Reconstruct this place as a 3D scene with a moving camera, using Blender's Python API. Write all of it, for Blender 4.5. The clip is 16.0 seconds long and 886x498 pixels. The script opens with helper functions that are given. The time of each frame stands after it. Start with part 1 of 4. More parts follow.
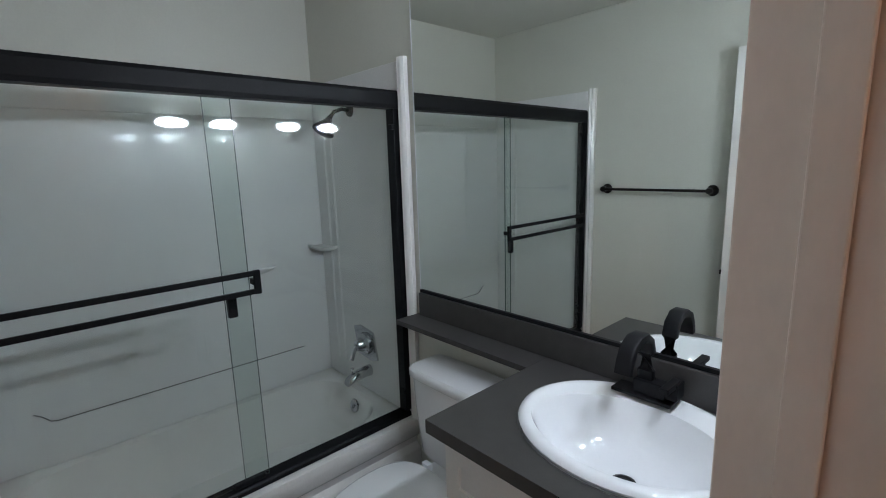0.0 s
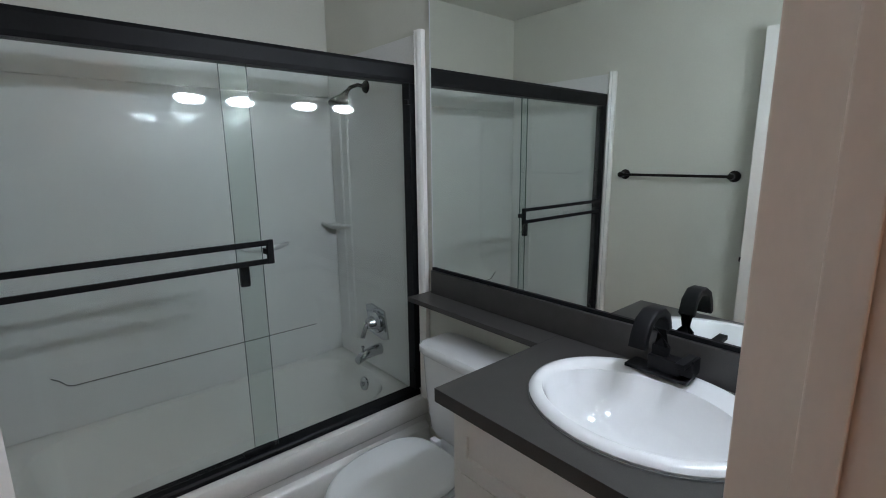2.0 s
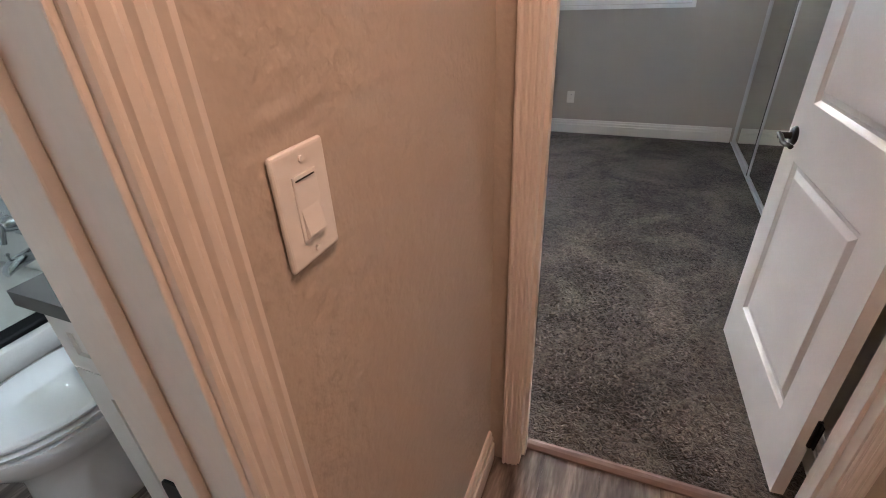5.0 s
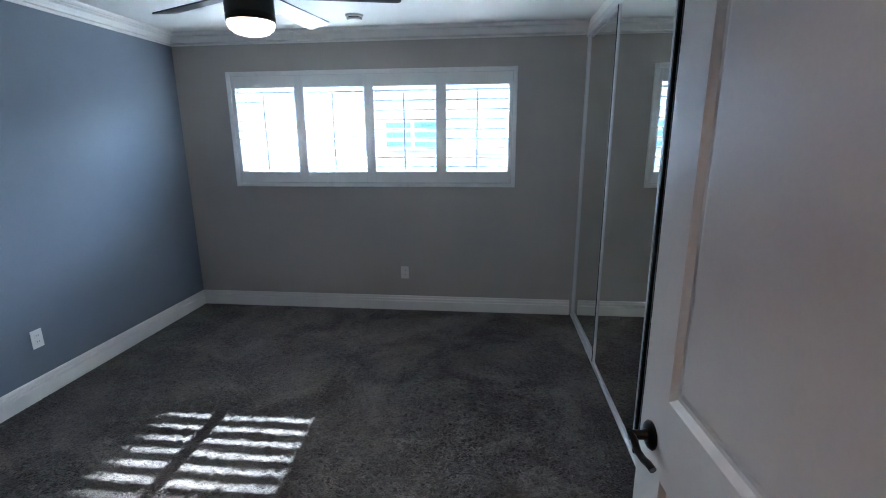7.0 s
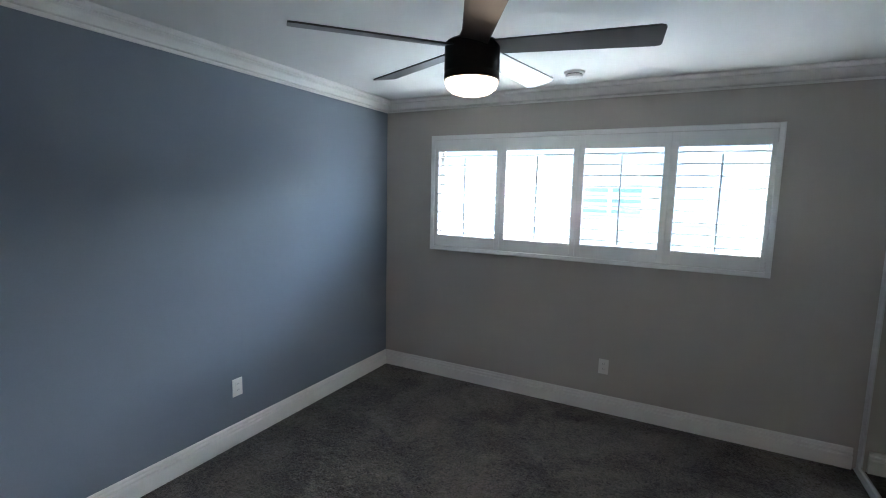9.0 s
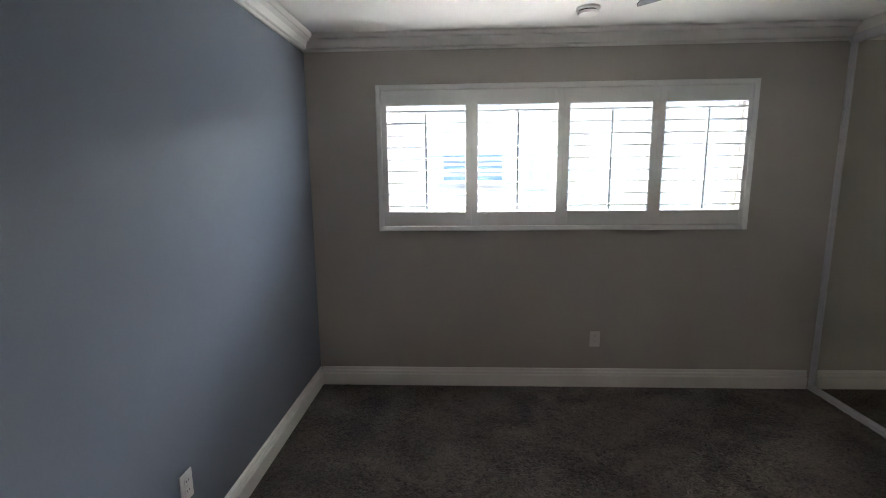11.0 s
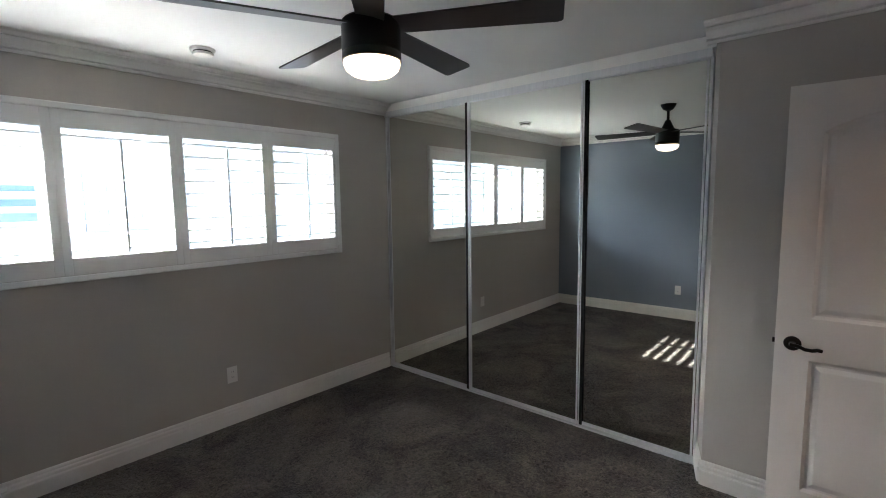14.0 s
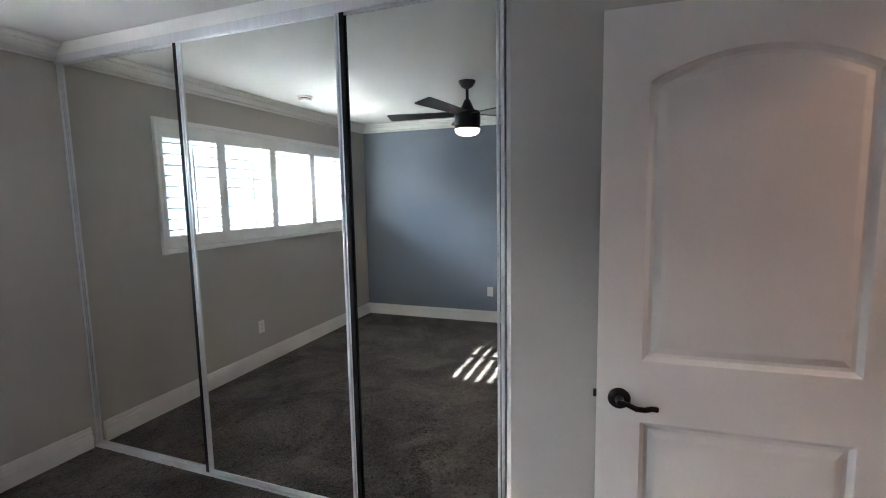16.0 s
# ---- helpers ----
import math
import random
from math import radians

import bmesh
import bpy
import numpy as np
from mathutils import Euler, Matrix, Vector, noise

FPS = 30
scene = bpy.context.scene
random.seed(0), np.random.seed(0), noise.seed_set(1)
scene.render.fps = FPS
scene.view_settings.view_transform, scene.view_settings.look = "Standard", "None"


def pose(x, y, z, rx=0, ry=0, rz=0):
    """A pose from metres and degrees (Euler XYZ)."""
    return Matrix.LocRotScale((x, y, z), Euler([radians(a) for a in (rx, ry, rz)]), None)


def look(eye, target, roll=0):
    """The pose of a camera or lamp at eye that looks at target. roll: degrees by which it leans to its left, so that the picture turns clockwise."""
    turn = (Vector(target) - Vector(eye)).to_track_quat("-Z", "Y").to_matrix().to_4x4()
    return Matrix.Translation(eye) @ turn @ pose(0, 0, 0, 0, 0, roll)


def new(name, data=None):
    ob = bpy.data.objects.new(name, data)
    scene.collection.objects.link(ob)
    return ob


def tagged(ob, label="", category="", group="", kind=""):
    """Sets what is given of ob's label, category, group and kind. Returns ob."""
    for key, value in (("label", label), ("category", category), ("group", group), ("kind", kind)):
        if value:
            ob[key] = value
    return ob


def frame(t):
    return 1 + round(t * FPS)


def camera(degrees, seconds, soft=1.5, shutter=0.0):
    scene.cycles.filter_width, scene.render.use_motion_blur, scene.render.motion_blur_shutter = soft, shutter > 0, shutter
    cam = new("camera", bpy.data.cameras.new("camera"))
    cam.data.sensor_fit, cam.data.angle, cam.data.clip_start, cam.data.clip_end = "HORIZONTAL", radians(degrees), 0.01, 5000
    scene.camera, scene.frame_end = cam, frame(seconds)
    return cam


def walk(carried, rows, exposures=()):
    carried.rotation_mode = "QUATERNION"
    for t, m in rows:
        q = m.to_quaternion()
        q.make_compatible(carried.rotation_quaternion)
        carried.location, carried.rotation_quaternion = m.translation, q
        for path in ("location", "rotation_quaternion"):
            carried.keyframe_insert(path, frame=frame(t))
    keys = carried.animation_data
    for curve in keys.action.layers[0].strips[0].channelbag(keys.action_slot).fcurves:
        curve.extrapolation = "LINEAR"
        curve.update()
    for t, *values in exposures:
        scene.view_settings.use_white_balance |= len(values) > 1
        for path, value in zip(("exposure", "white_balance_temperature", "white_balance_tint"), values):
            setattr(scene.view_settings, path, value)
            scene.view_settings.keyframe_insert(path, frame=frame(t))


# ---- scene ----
cam = camera(87.3, 16.0, soft=1.0)
PATH = [
    (0, (2.336, -5.283, 1.552), (0.885, -3.955, 1.193), -1.7),
    (0.5, (2.342, -5.302, 1.59), (0.858, -3.982, 1.357), -2.1),
    (1, (2.333, -5.298, 1.584), (0.832, -3.987, 1.418), -2.1),
    (1.5, (2.324, -5.289, 1.543), (0.82, -3.99, 1.318), -1.7),
    (2, (2.332, -5.282, 1.486), (0.847, -3.999, 1.098), -0.6),
    (2.5, (2.344, -5.289, 1.437), (0.899, -4.04, 0.843), 0.1),
    (3, (2.354, -5.289, 1.41), (0.958, -4.081, 0.641), 0.2),
    (3.5, (2.361, -5.29, 1.398), (1.042, -4.092, 0.49), 0.3),
    (4, (2.461, -5.221, 1.405), (1.272, -3.931, 0.446), -1.6),
    (4.5, (2.553, -5.151, 1.414), (1.599, -3.693, 0.432), -2.6),
    (4.6, (2.569, -5.122, 1.414), (1.673, -3.632, 0.425), -2.6),
    (5, (2.628, -4.973, 1.418), (1.948, -3.377, 0.424), -2.7),
    (5.2, (2.666, -4.872, 1.434), (2.09, -3.231, 0.446), -2.3),
    (7.3, (2.812, -3.945, 1.62), (2.609, -1.995, 1.223), -0.3),
    (7.5, (2.834, -3.891, 1.645), (2.543, -1.946, 1.284), -0.1),
    (8, (2.808, -3.803, 1.641), (2.228, -1.908, 1.37), 0.7),
    (8.5, (2.698, -3.692, 1.652), (1.767, -1.937, 1.42), 1.4),
    (11, (1.061, -3.219, 1.547), (0.972, -1.248, 1.222), -0.6),
    (11.5, (0.769, -3.16, 1.524), (1.268, -1.251, 1.2), 0.1),
    (12, (0.578, -3.214, 1.535), (1.471, -1.447, 1.253), 0.0),
    (12.5, (0.473, -3.247, 1.564), (1.628, -1.63, 1.333), 0.0),
    (13, (0.436, -3.27, 1.589), (1.765, -1.789, 1.385), 0.2),
    (13.5, (0.451, -3.272, 1.585), (1.879, -1.885, 1.391), -0.2),
    (14, (0.583, -3.235, 1.575), (2.082, -1.927, 1.366), -0.7),
    (14.5, (0.848, -3.193, 1.576), (2.44, -2.003, 1.357), -1.1),
    (15, (1.118, -3.145, 1.576), (2.796, -2.078, 1.368), -0.8),
    (15.5, (1.424, -3.074, 1.554), (3.184, -2.152, 1.328), -0.5),
    (16, (1.693, -3.068, 1.536), (3.549, -2.36, 1.309), -1.0),
]
# seconds, stops, white balance
EXPOSURES = [(0.0, 5.05, 6050, 13), (2.0, 5.05, 6150, 13), (3.0, 5.4, 6250, 13), (3.5, 5.5, 6250, 13), (4.2, 5.7, 6250, 12), (4.5, 5.85, 6200, 11), (5.0, 6.0, 5900, 10), (5.2, 6.0, 5900, 10), (7.3, 5.0, 5050, 4), (8.7, 5.1, 5350, 4),
    (10.8, 4.7, 6400, 11), (12.5, 4.65, 6200, 9), (13.5, 4.85, 6200, 9), (15.0, 5.25, 6150, 9), (16.0, 5.5, 5900, 10)]
walk(cam, [(t, look(eye, target, roll)) for t, eye, target, roll in PATH], EXPOSURES)
SKY, SUN = 0.15, 2.4
FANLAMP, HALLLAMP, VANLAMP = 0.25, 0.92, 5.0
# windows of the building across: left, right, sill, head, kind
NEIGHBOURS = [(0.65, 1.80, 1.30, 1.95, "louvres"), (2.28, 3.12, 1.18, 2.14, "blinds")]

# ---------------------------------------------------------------- world and lights
world = bpy.data.worlds.new("world")
scene.world = world
world.use_nodes = True
wn = world.node_tree
sky = wn.nodes.new("ShaderNodeTexSky")
sky.sky_type = "NISHITA"
sky.sun_disc = False
sky.sun_elevation = radians(37)
sky.dust_density = 4.0
sky.sun_rotation = radians(-3)
wn.links.new(sky.outputs[0], wn.nodes["Background"].inputs[0])
wn.nodes["Background"].inputs[1].default_value = SKY

sun = new("sun", bpy.data.lights.new("sun", "SUN"))
sun.data.energy, sun.data.angle, sun.data.color = SUN, radians(0.5), (1, 0.98, 0.95)
sun.matrix_world = look((0, 0, 6), (0.055, -1, 6 - 0.755))

CEIL = 2.44

# ---------------------------------------------------------------- materials
def mat(name, color, rough=0.5, metal=0.0, vary=0.06, scale=4.0, fine=120.0, bump=0.0, bump_scale=0.0, coat=0.0,
        stretch=(1, 1, 1), emit=None, random_tint=0.0, spec=0.5):
    m = bpy.data.materials.new(name)
    m.use_nodes = True
    nt = m.node_tree
    b = nt.nodes["Principled BSDF"]
    b.inputs["Roughness"].default_value = rough
    b.inputs["Metallic"].default_value = metal
    b.inputs["Coat Weight"].default_value = coat
    b.inputs["Coat Roughness"].default_value = 0.05
    b.inputs["Specular IOR Level"].default_value = spec
    tc = nt.nodes.new("ShaderNodeTexCoord")
    mp = nt.nodes.new("ShaderNodeMapping")
    mp.inputs["Scale"].default_value = stretch
    nt.links.new(tc.outputs["Object"], mp.inputs[0])
    n1 = nt.nodes.new("ShaderNodeTexNoise")
    n1.inputs["Scale"].default_value = scale
    n1.inputs["Detail"].default_value = 4
    n2 = nt.nodes.new("ShaderNodeTexNoise")
    n2.inputs["Scale"].default_value = fine
    n2.inputs["Detail"].default_value = 2
    nt.links.new(mp.outputs[0], n1.inputs[0])
    nt.links.new(mp.outputs[0], n2.inputs[0])
    add = nt.nodes.new("ShaderNodeMath")
    add.operation = "ADD"
    nt.links.new(n1.outputs[0], add.inputs[0])
    nt.links.new(n2.outputs[0], add.inputs[1])
    mr = nt.nodes.new("ShaderNodeMapRange")
    mr.inputs[1].default_value, mr.inputs[2].default_value = 0.6, 1.4
    mr.inputs[3].default_value, mr.inputs[4].default_value = 1 - vary, 1 + vary
    nt.links.new(add.outputs[0], mr.inputs[0])
    mul = nt.nodes.new("ShaderNodeVectorMath")
    mul.operation = "SCALE"
    mul.inputs[0].default_value = color
    nt.links.new(mr.outputs[0], mul.inputs["Scale"])
    out = mul.outputs[0]
    if random_tint:
        oi = nt.nodes.new("ShaderNodeObjectInfo")
        r2 = nt.nodes.new("ShaderNodeMapRange")
        r2.inputs[3].default_value, r2.inputs[4].default_value = 1 - random_tint, 1 + random_tint
        nt.links.new(oi.outputs["Random"], r2.inputs[0])
        m2 = nt.nodes.new("ShaderNodeVectorMath")
        m2.operation = "SCALE"
        nt.links.new(out, m2.inputs[0])
        nt.links.new(r2.outputs[0], m2.inputs["Scale"])
        out = m2.outputs[0]
    nt.links.new(out, b.inputs["Base Color"])
    rr = nt.nodes.new("ShaderNodeMapRange")
    rr.inputs[3].default_value, rr.inputs[4].default_value = max(0, rough - 0.06), min(1, rough + 0.06)
    nt.links.new(n1.outputs[0], rr.inputs[0])
    nt.links.new(rr.outputs[0], b.inputs["Roughness"])
    if bump:
        n3 = nt.nodes.new("ShaderNodeTexNoise")
        n3.inputs["Scale"].default_value = bump_scale or fine
        n3.inputs["Detail"].default_value = 3
        nt.links.new(mp.outputs[0], n3.inputs[0])
        bp = nt.nodes.new("ShaderNodeBump")
        bp.inputs["Strength"].default_value = 0.6
        bp.inputs["Distance"].default_value = bump
        nt.links.new(n3.outputs[0], bp.inputs["Height"])
        nt.links.new(bp.outputs[0], b.inputs["Normal"])
    if emit:
        b.inputs["Emission Color"].default_value = (*emit[0], 1)
        b.inputs["Emission Strength"].default_value = emit[1]
    return m


def mat_glass(name, tint=(1, 1, 1), ior=1.5):
    m = bpy.data.materials.new(name)
    m.use_nodes = True
    nt = m.node_tree
    nt.nodes.remove(nt.nodes["Principled BSDF"])
    tr = nt.nodes.new("ShaderNodeBsdfTransparent")
    tr.inputs[0].default_value = (*tint, 1)
    gl = nt.nodes.new("ShaderNodeBsdfGlossy")
    gl.inputs["Roughness"].default_value = 0.015
    lw = nt.nodes.new("ShaderNodeLayerWeight")
    lw.inputs[0].default_value = 0.5
    pw = nt.nodes.new("ShaderNodeMath")
    pw.operation = "POWER"
    pw.inputs[1].default_value = 4.0
    nt.links.new(lw.outputs["Facing"], pw.inputs[0])
    fr = nt.nodes.new("ShaderNodeMath")
    fr.operation = "MULTIPLY_ADD"
    fr.inputs[1].default_value, fr.inputs[2].default_value = 0.9, 0.8 * ((ior - 1) / (ior + 1)) ** 2
    nt.links.new(pw.outputs[0], fr.inputs[0])
    mx = nt.nodes.new("ShaderNodeMixShader")
    nt.links.new(fr.outputs[0], mx.inputs[0])
    nt.links.new(tr.outputs[0], mx.inputs[1])
    nt.links.new(gl.outputs[0], mx.inputs[2])
    nt.links.new(mx.outputs[0], nt.nodes["Material Output"].inputs[0])
    return m


def mat_plank(name):
    """Grey-brown vinyl planks with long grain, streaks and knots, each plank of its own tone."""
    m = bpy.data.materials.new(name)
    m.use_nodes = True
    nt = m.node_tree
    b = nt.nodes["Principled BSDF"]
    tc = nt.nodes.new("ShaderNodeTexCoord")
    oi = nt.nodes.new("ShaderNodeObjectInfo")
    off = nt.nodes.new("ShaderNodeVectorMath")
    off.operation = "MULTIPLY_ADD"
    off.inputs[1].default_value = (1, 1, 1)
    sc = nt.nodes.new("ShaderNodeMath")
    sc.operation = "MULTIPLY"
    sc.inputs[1].default_value = 37.0
    nt.links.new(oi.outputs["Random"], sc.inputs[0])
    nt.links.new(tc.outputs["Object"], off.inputs[0])
    nt.links.new(sc.outputs[0], off.inputs[2])
    mp = nt.nodes.new("ShaderNodeMapping")
    mp.inputs["Scale"].default_value = (1, 0.14, 1)
    nt.links.new(off.outputs[0], mp.inputs[0])
    n1 = nt.nodes.new("ShaderNodeTexNoise")
    n1.inputs["Scale"].default_value, n1.inputs["Detail"].default_value = 7, 9
    n1.inputs["Distortion"].default_value = 2.4
    n2 = nt.nodes.new("ShaderNodeTexNoise")
    n2.inputs["Scale"].default_value, n2.inputs["Detail"].default_value = 130, 3
    nt.links.new(mp.outputs[0], n1.inputs[0])
    nt.links.new(mp.outputs[0], n2.inputs[0])
    ad = nt.nodes.new("ShaderNodeMath")
    ad.operation = "MULTIPLY_ADD"
    ad.inputs[1].default_value = 0.35
    nt.links.new(n2.outputs[0], ad.inputs[0])
    nt.links.new(n1.outputs[0], ad.inputs[2])
    cr = nt.nodes.new("ShaderNodeValToRGB")
    cr.color_ramp.elements[0].position, cr.color_ramp.elements[0].color = 0.45, (0.048, 0.036, 0.031, 1)
    cr.color_ramp.elements[1].position, cr.color_ramp.elements[1].color = 0.9, (0.38, 0.325, 0.29, 1)
    e = cr.color_ramp.elements.new(0.65)
    e.color = (0.15, 0.12, 0.105, 1)
    nt.links.new(ad.outputs[0], cr.inputs[0])
    r2 = nt.nodes.new("ShaderNodeMapRange")
    r2.inputs[3].default_value, r2.inputs[4].default_value = 0.82, 1.28
    nt.links.new(oi.outputs["Random"], r2.inputs[0])
    mu = nt.nodes.new("ShaderNodeVectorMath")
    mu.operation = "SCALE"
    nt.links.new(cr.outputs[0], mu.inputs[0])
    nt.links.new(r2.outputs[0], mu.inputs["Scale"])
    nt.links.new(mu.outputs[0], b.inputs["Base Color"])
    b.inputs["Roughness"].default_value = 0.42
    bp = nt.nodes.new("ShaderNodeBump")
    bp.inputs["Strength"].default_value, bp.inputs["Distance"].default_value = 0.4, 0.001
    nt.links.new(ad.outputs[0], bp.inputs["Height"])
    nt.links.new(bp.outputs[0], b.inputs["Normal"])
    return m


def mat_carpet(name):
    """Dark grey-brown cut pile: tufts, trodden patches and flecks."""
    m = bpy.data.materials.new(name)
    m.use_nodes = True
    nt = m.node_tree
    b = nt.nodes["Principled BSDF"]
    tc = nt.nodes.new("ShaderNodeTexCoord")
    big = nt.nodes.new("ShaderNodeTexNoise")
    big.inputs["Scale"].default_value, big.inputs["Detail"].default_value = 2.6, 6
    big.inputs["Distortion"].default_value = 0.8
    tuft = nt.nodes.new("ShaderNodeTexNoise")
    tuft.inputs["Scale"].default_value, tuft.inputs["Detail"].default_value = 60, 6
    tuft.inputs["Distortion"].default_value = 1.5
    for n in (big, tuft):
        nt.links.new(tc.outputs["Object"], n.inputs[0])
    ad = nt.nodes.new("ShaderNodeMath")
    ad.operation = "MULTIPLY_ADD"
    ad.inputs[1].default_value = 1.35
    nt.links.new(tuft.outputs[0], ad.inputs[0])
    nt.links.new(big.outputs[0], ad.inputs[2])
    cr = nt.nodes.new("ShaderNodeValToRGB")
    cr.color_ramp.elements[0].position, cr.color_ramp.elements[0].color = 0.85, (0.040, 0.035, 0.032, 1)
    cr.color_ramp.elements[1].position, cr.color_ramp.elements[1].color = 1.0, (0.235, 0.200, 0.170, 1)
    mr = nt.nodes.new("ShaderNodeMapRange")
    mr.inputs[1].default_value, mr.inputs[2].default_value = 0.82, 1.58
    nt.links.new(ad.outputs[0], mr.inputs[0])
    cr.color_ramp.elements[0].position = 0.2
    nt.links.new(mr.outputs[0], cr.inputs[0])
    nt.links.new(cr.outputs[0], b.inputs["Base Color"])
    b.inputs["Roughness"].default_value = 0.95
    b.inputs["Specular IOR Level"].default_value = 0.1
    b.inputs["Sheen Weight"].default_value = 0.15
    bp = nt.nodes.new("ShaderNodeBump")
    bp.inputs["Strength"].default_value, bp.inputs["Distance"].default_value = 1.0, 0.03
    nt.links.new(tuft.outputs[0], bp.inputs["Height"])
    nt.links.new(bp.outputs[0], b.inputs["Normal"])
    return m


M_GREIGE = mat("greige_wall_paint", (0.49, 0.46, 0.42), 0.6, vary=0.03, scale=1.5, bump=0.0012, bump_scale=45)
M_ACCENT = mat("slate_blue_wall_paint", (0.200, 0.236, 0.284), 0.55, vary=0.04, scale=1.5, bump=0.0012, bump_scale=45)
M_CREAM = mat("cream_bathroom_paint", (0.66, 0.65, 0.58), 0.5, vary=0.03, scale=1.5, bump=0.001, bump_scale=45)
M_HALL = mat("tan_hall_paint", (0.52, 0.45, 0.38), 0.55, vary=0.05, scale=2.0, bump=0.009, bump_scale=38)
M_CEIL = mat("white_ceiling_paint", (0.78, 0.78, 0.76), 0.8, vary=0.02, scale=2, bump=0.0015, bump_scale=40)
M_TRIM = mat("white_trim_paint", (0.86, 0.85, 0.82), 0.35, vary=0.04, scale=6)
M_DOOR = mat("white_door_paint", (0.78, 0.76, 0.73), 0.38, vary=0.03, scale=5, bump=0.0004, bump_scale=300)
M_CASING = mat("cream_casing_paint", (0.76, 0.69, 0.62), 0.38, vary=0.035, scale=5, stretch=(1, 1, 0.4), bump=0.0004, bump_scale=45)
M_SHUTTER = mat("white_shutter_paint", (0.86, 0.86, 0.85), 0.35, vary=0.02, scale=5)
M_CARPET = mat_carpet("grey_brown_carpet")
M_PLANK = mat_plank("grey_wood_plank")
M_SUB = mat("dark_subfloor", (0.06, 0.05, 0.045), 0.9)
M_BLACK = mat("matte_black_metal", (0.008, 0.008, 0.009), 0.45, spec=0.15, metal=0.0, vary=0.2, scale=20)
M_BRONZE = mat("oil_rubbed_bronze", (0.02, 0.016, 0.014), 0.33, metal=0.7, vary=0.3, scale=30)
M_CHROME = mat("polished_chrome", (0.52, 0.53, 0.55), 0.12, metal=1.0, vary=0.05, scale=20)
M_ALU = mat("brushed_aluminium", (0.72, 0.73, 0.74), 0.38, metal=0.45, vary=0.06, scale=40, stretch=(1, 1, 0.05))
M_PORC = mat("white_porcelain", (0.83, 0.83, 0.84), 0.1, vary=0.01, scale=3, coat=0.6)
M_TUB = mat("white_acrylic", (0.80, 0.78, 0.75), 0.22, vary=0.03, scale=4, coat=0.3)
M_SURR = mat("grey_white_surround_acrylic", (0.77, 0.76, 0.75), 0.34, vary=0.05, scale=2.5, coat=0.12)
M_COUNTER = mat("charcoal_quartz", (0.052, 0.048, 0.046), 0.38, vary=0.22, scale=25, fine=400)
M_CAB = mat("white_cabinet_paint", (0.78, 0.76, 0.73), 0.42, vary=0.03, scale=5)
M_PLASTIC = mat("white_plastic", (0.83, 0.81, 0.78), 0.35, vary=0.02, scale=8)
M_GREYLINE = mat("dark_grey_line", (0.12, 0.12, 0.12), 0.7)
M_SLOT = mat("dark_slot", (0.02, 0.02, 0.02), 0.7)
M_FAN = mat("dark_bronze_fan", (0.022, 0.019, 0.018), 0.4, metal=0.4, vary=0.25, scale=18)
M_BLADE = mat("dark_walnut_blade", (0.05, 0.042, 0.04), 0.32, vary=0.25, scale=10, stretch=(1, 12, 1))
M_FANLENS = mat("lit_frosted_lens", (0.9, 0.85, 0.8), 0.4, emit=((1.0, 0.70, 0.47), FANLAMP))
M_HALLLENS = mat("lit_warm_glass", (0.9, 0.8, 0.7), 0.4, emit=((1.0, 0.60, 0.40), HALLLAMP))
M_VANLENS = mat("lit_opal_glass", (0.9, 0.9, 0.9), 0.4, emit=((0.84, 0.92, 1.0), VANLAMP))
M_DOME = mat("unlit_frosted_glass", (0.42, 0.40, 0.39), 0.15, coat=0.5)
M_MIRROR = mat("silvered_mirror", (0.86, 0.89, 0.86), 0.015, metal=1.0, vary=0.005)
M_CLMIRROR = mat("bronze_tinted_mirror", (0.84, 0.85, 0.80), 0.015, metal=1.0, vary=0.005)
for mm in (M_MIRROR, M_CLMIRROR):
    bb = mm.node_tree.nodes["Principled BSDF"]
    for l in list(bb.inputs["Roughness"].links):
        mm.node_tree.links.remove(l)
    bb.inputs["Roughness"].default_value = 0.01
M_GLASS = mat_glass("shower_glass", (0.94, 0.968, 0.955), 1.5)
M_GEDGE = mat("dark_glass_edge", (0.09, 0.13, 0.12), 0.2)
M_PANE = mat_glass("window_pane_glass", (0.95, 0.97, 0.97), 1.45)
M_STUCCO = mat("white_stucco", (0.36, 0.325, 0.29), 0.9, vary=0.06, scale=1.2, bump=0.006, bump_scale=30)
M_EXTGLASS = mat("blue_exterior_glass", (0.13, 0.175, 0.205), 0.08, vary=0.1)
M_BLIND = mat("grey_vertical_blind", (0.50, 0.50, 0.50), 0.7)
M_ROOF = mat("brown_roof_tile", (0.20, 0.14, 0.11), 0.85, vary=0.2)
M_GROUND = mat("pale_concrete", (0.45, 0.44, 0.41), 0.9, vary=0.12, scale=0.8)
M_THRESH = mat("brown_wood_strip", (0.20, 0.14, 0.12), 0.45, vary=0.2, scale=12, stretch=(0.1, 1, 1))


# ---------------------------------------------------------------- mesh helpers
def finish(bm, name, material, parent=None, label="", smooth=False):
    bmesh.ops.recalc_face_normals(bm, faces=bm.faces[:])
    me = bpy.data.meshes.new(name)
    bm.to_mesh(me)
    bm.free()
    me.materials.append(material)
    if smooth:
        for p in me.polygons:
            p.use_smooth = True
        me.set_sharp_from_angle(angle=radians(40))
    ob = new(name, me)
    if parent:
        ob.parent = parent
    if label:
        ob["label"] = label
    return ob


def part(name, bm, material, parent, label="", smooth=False):
    return finish(bm, name, material, parent, label, smooth)


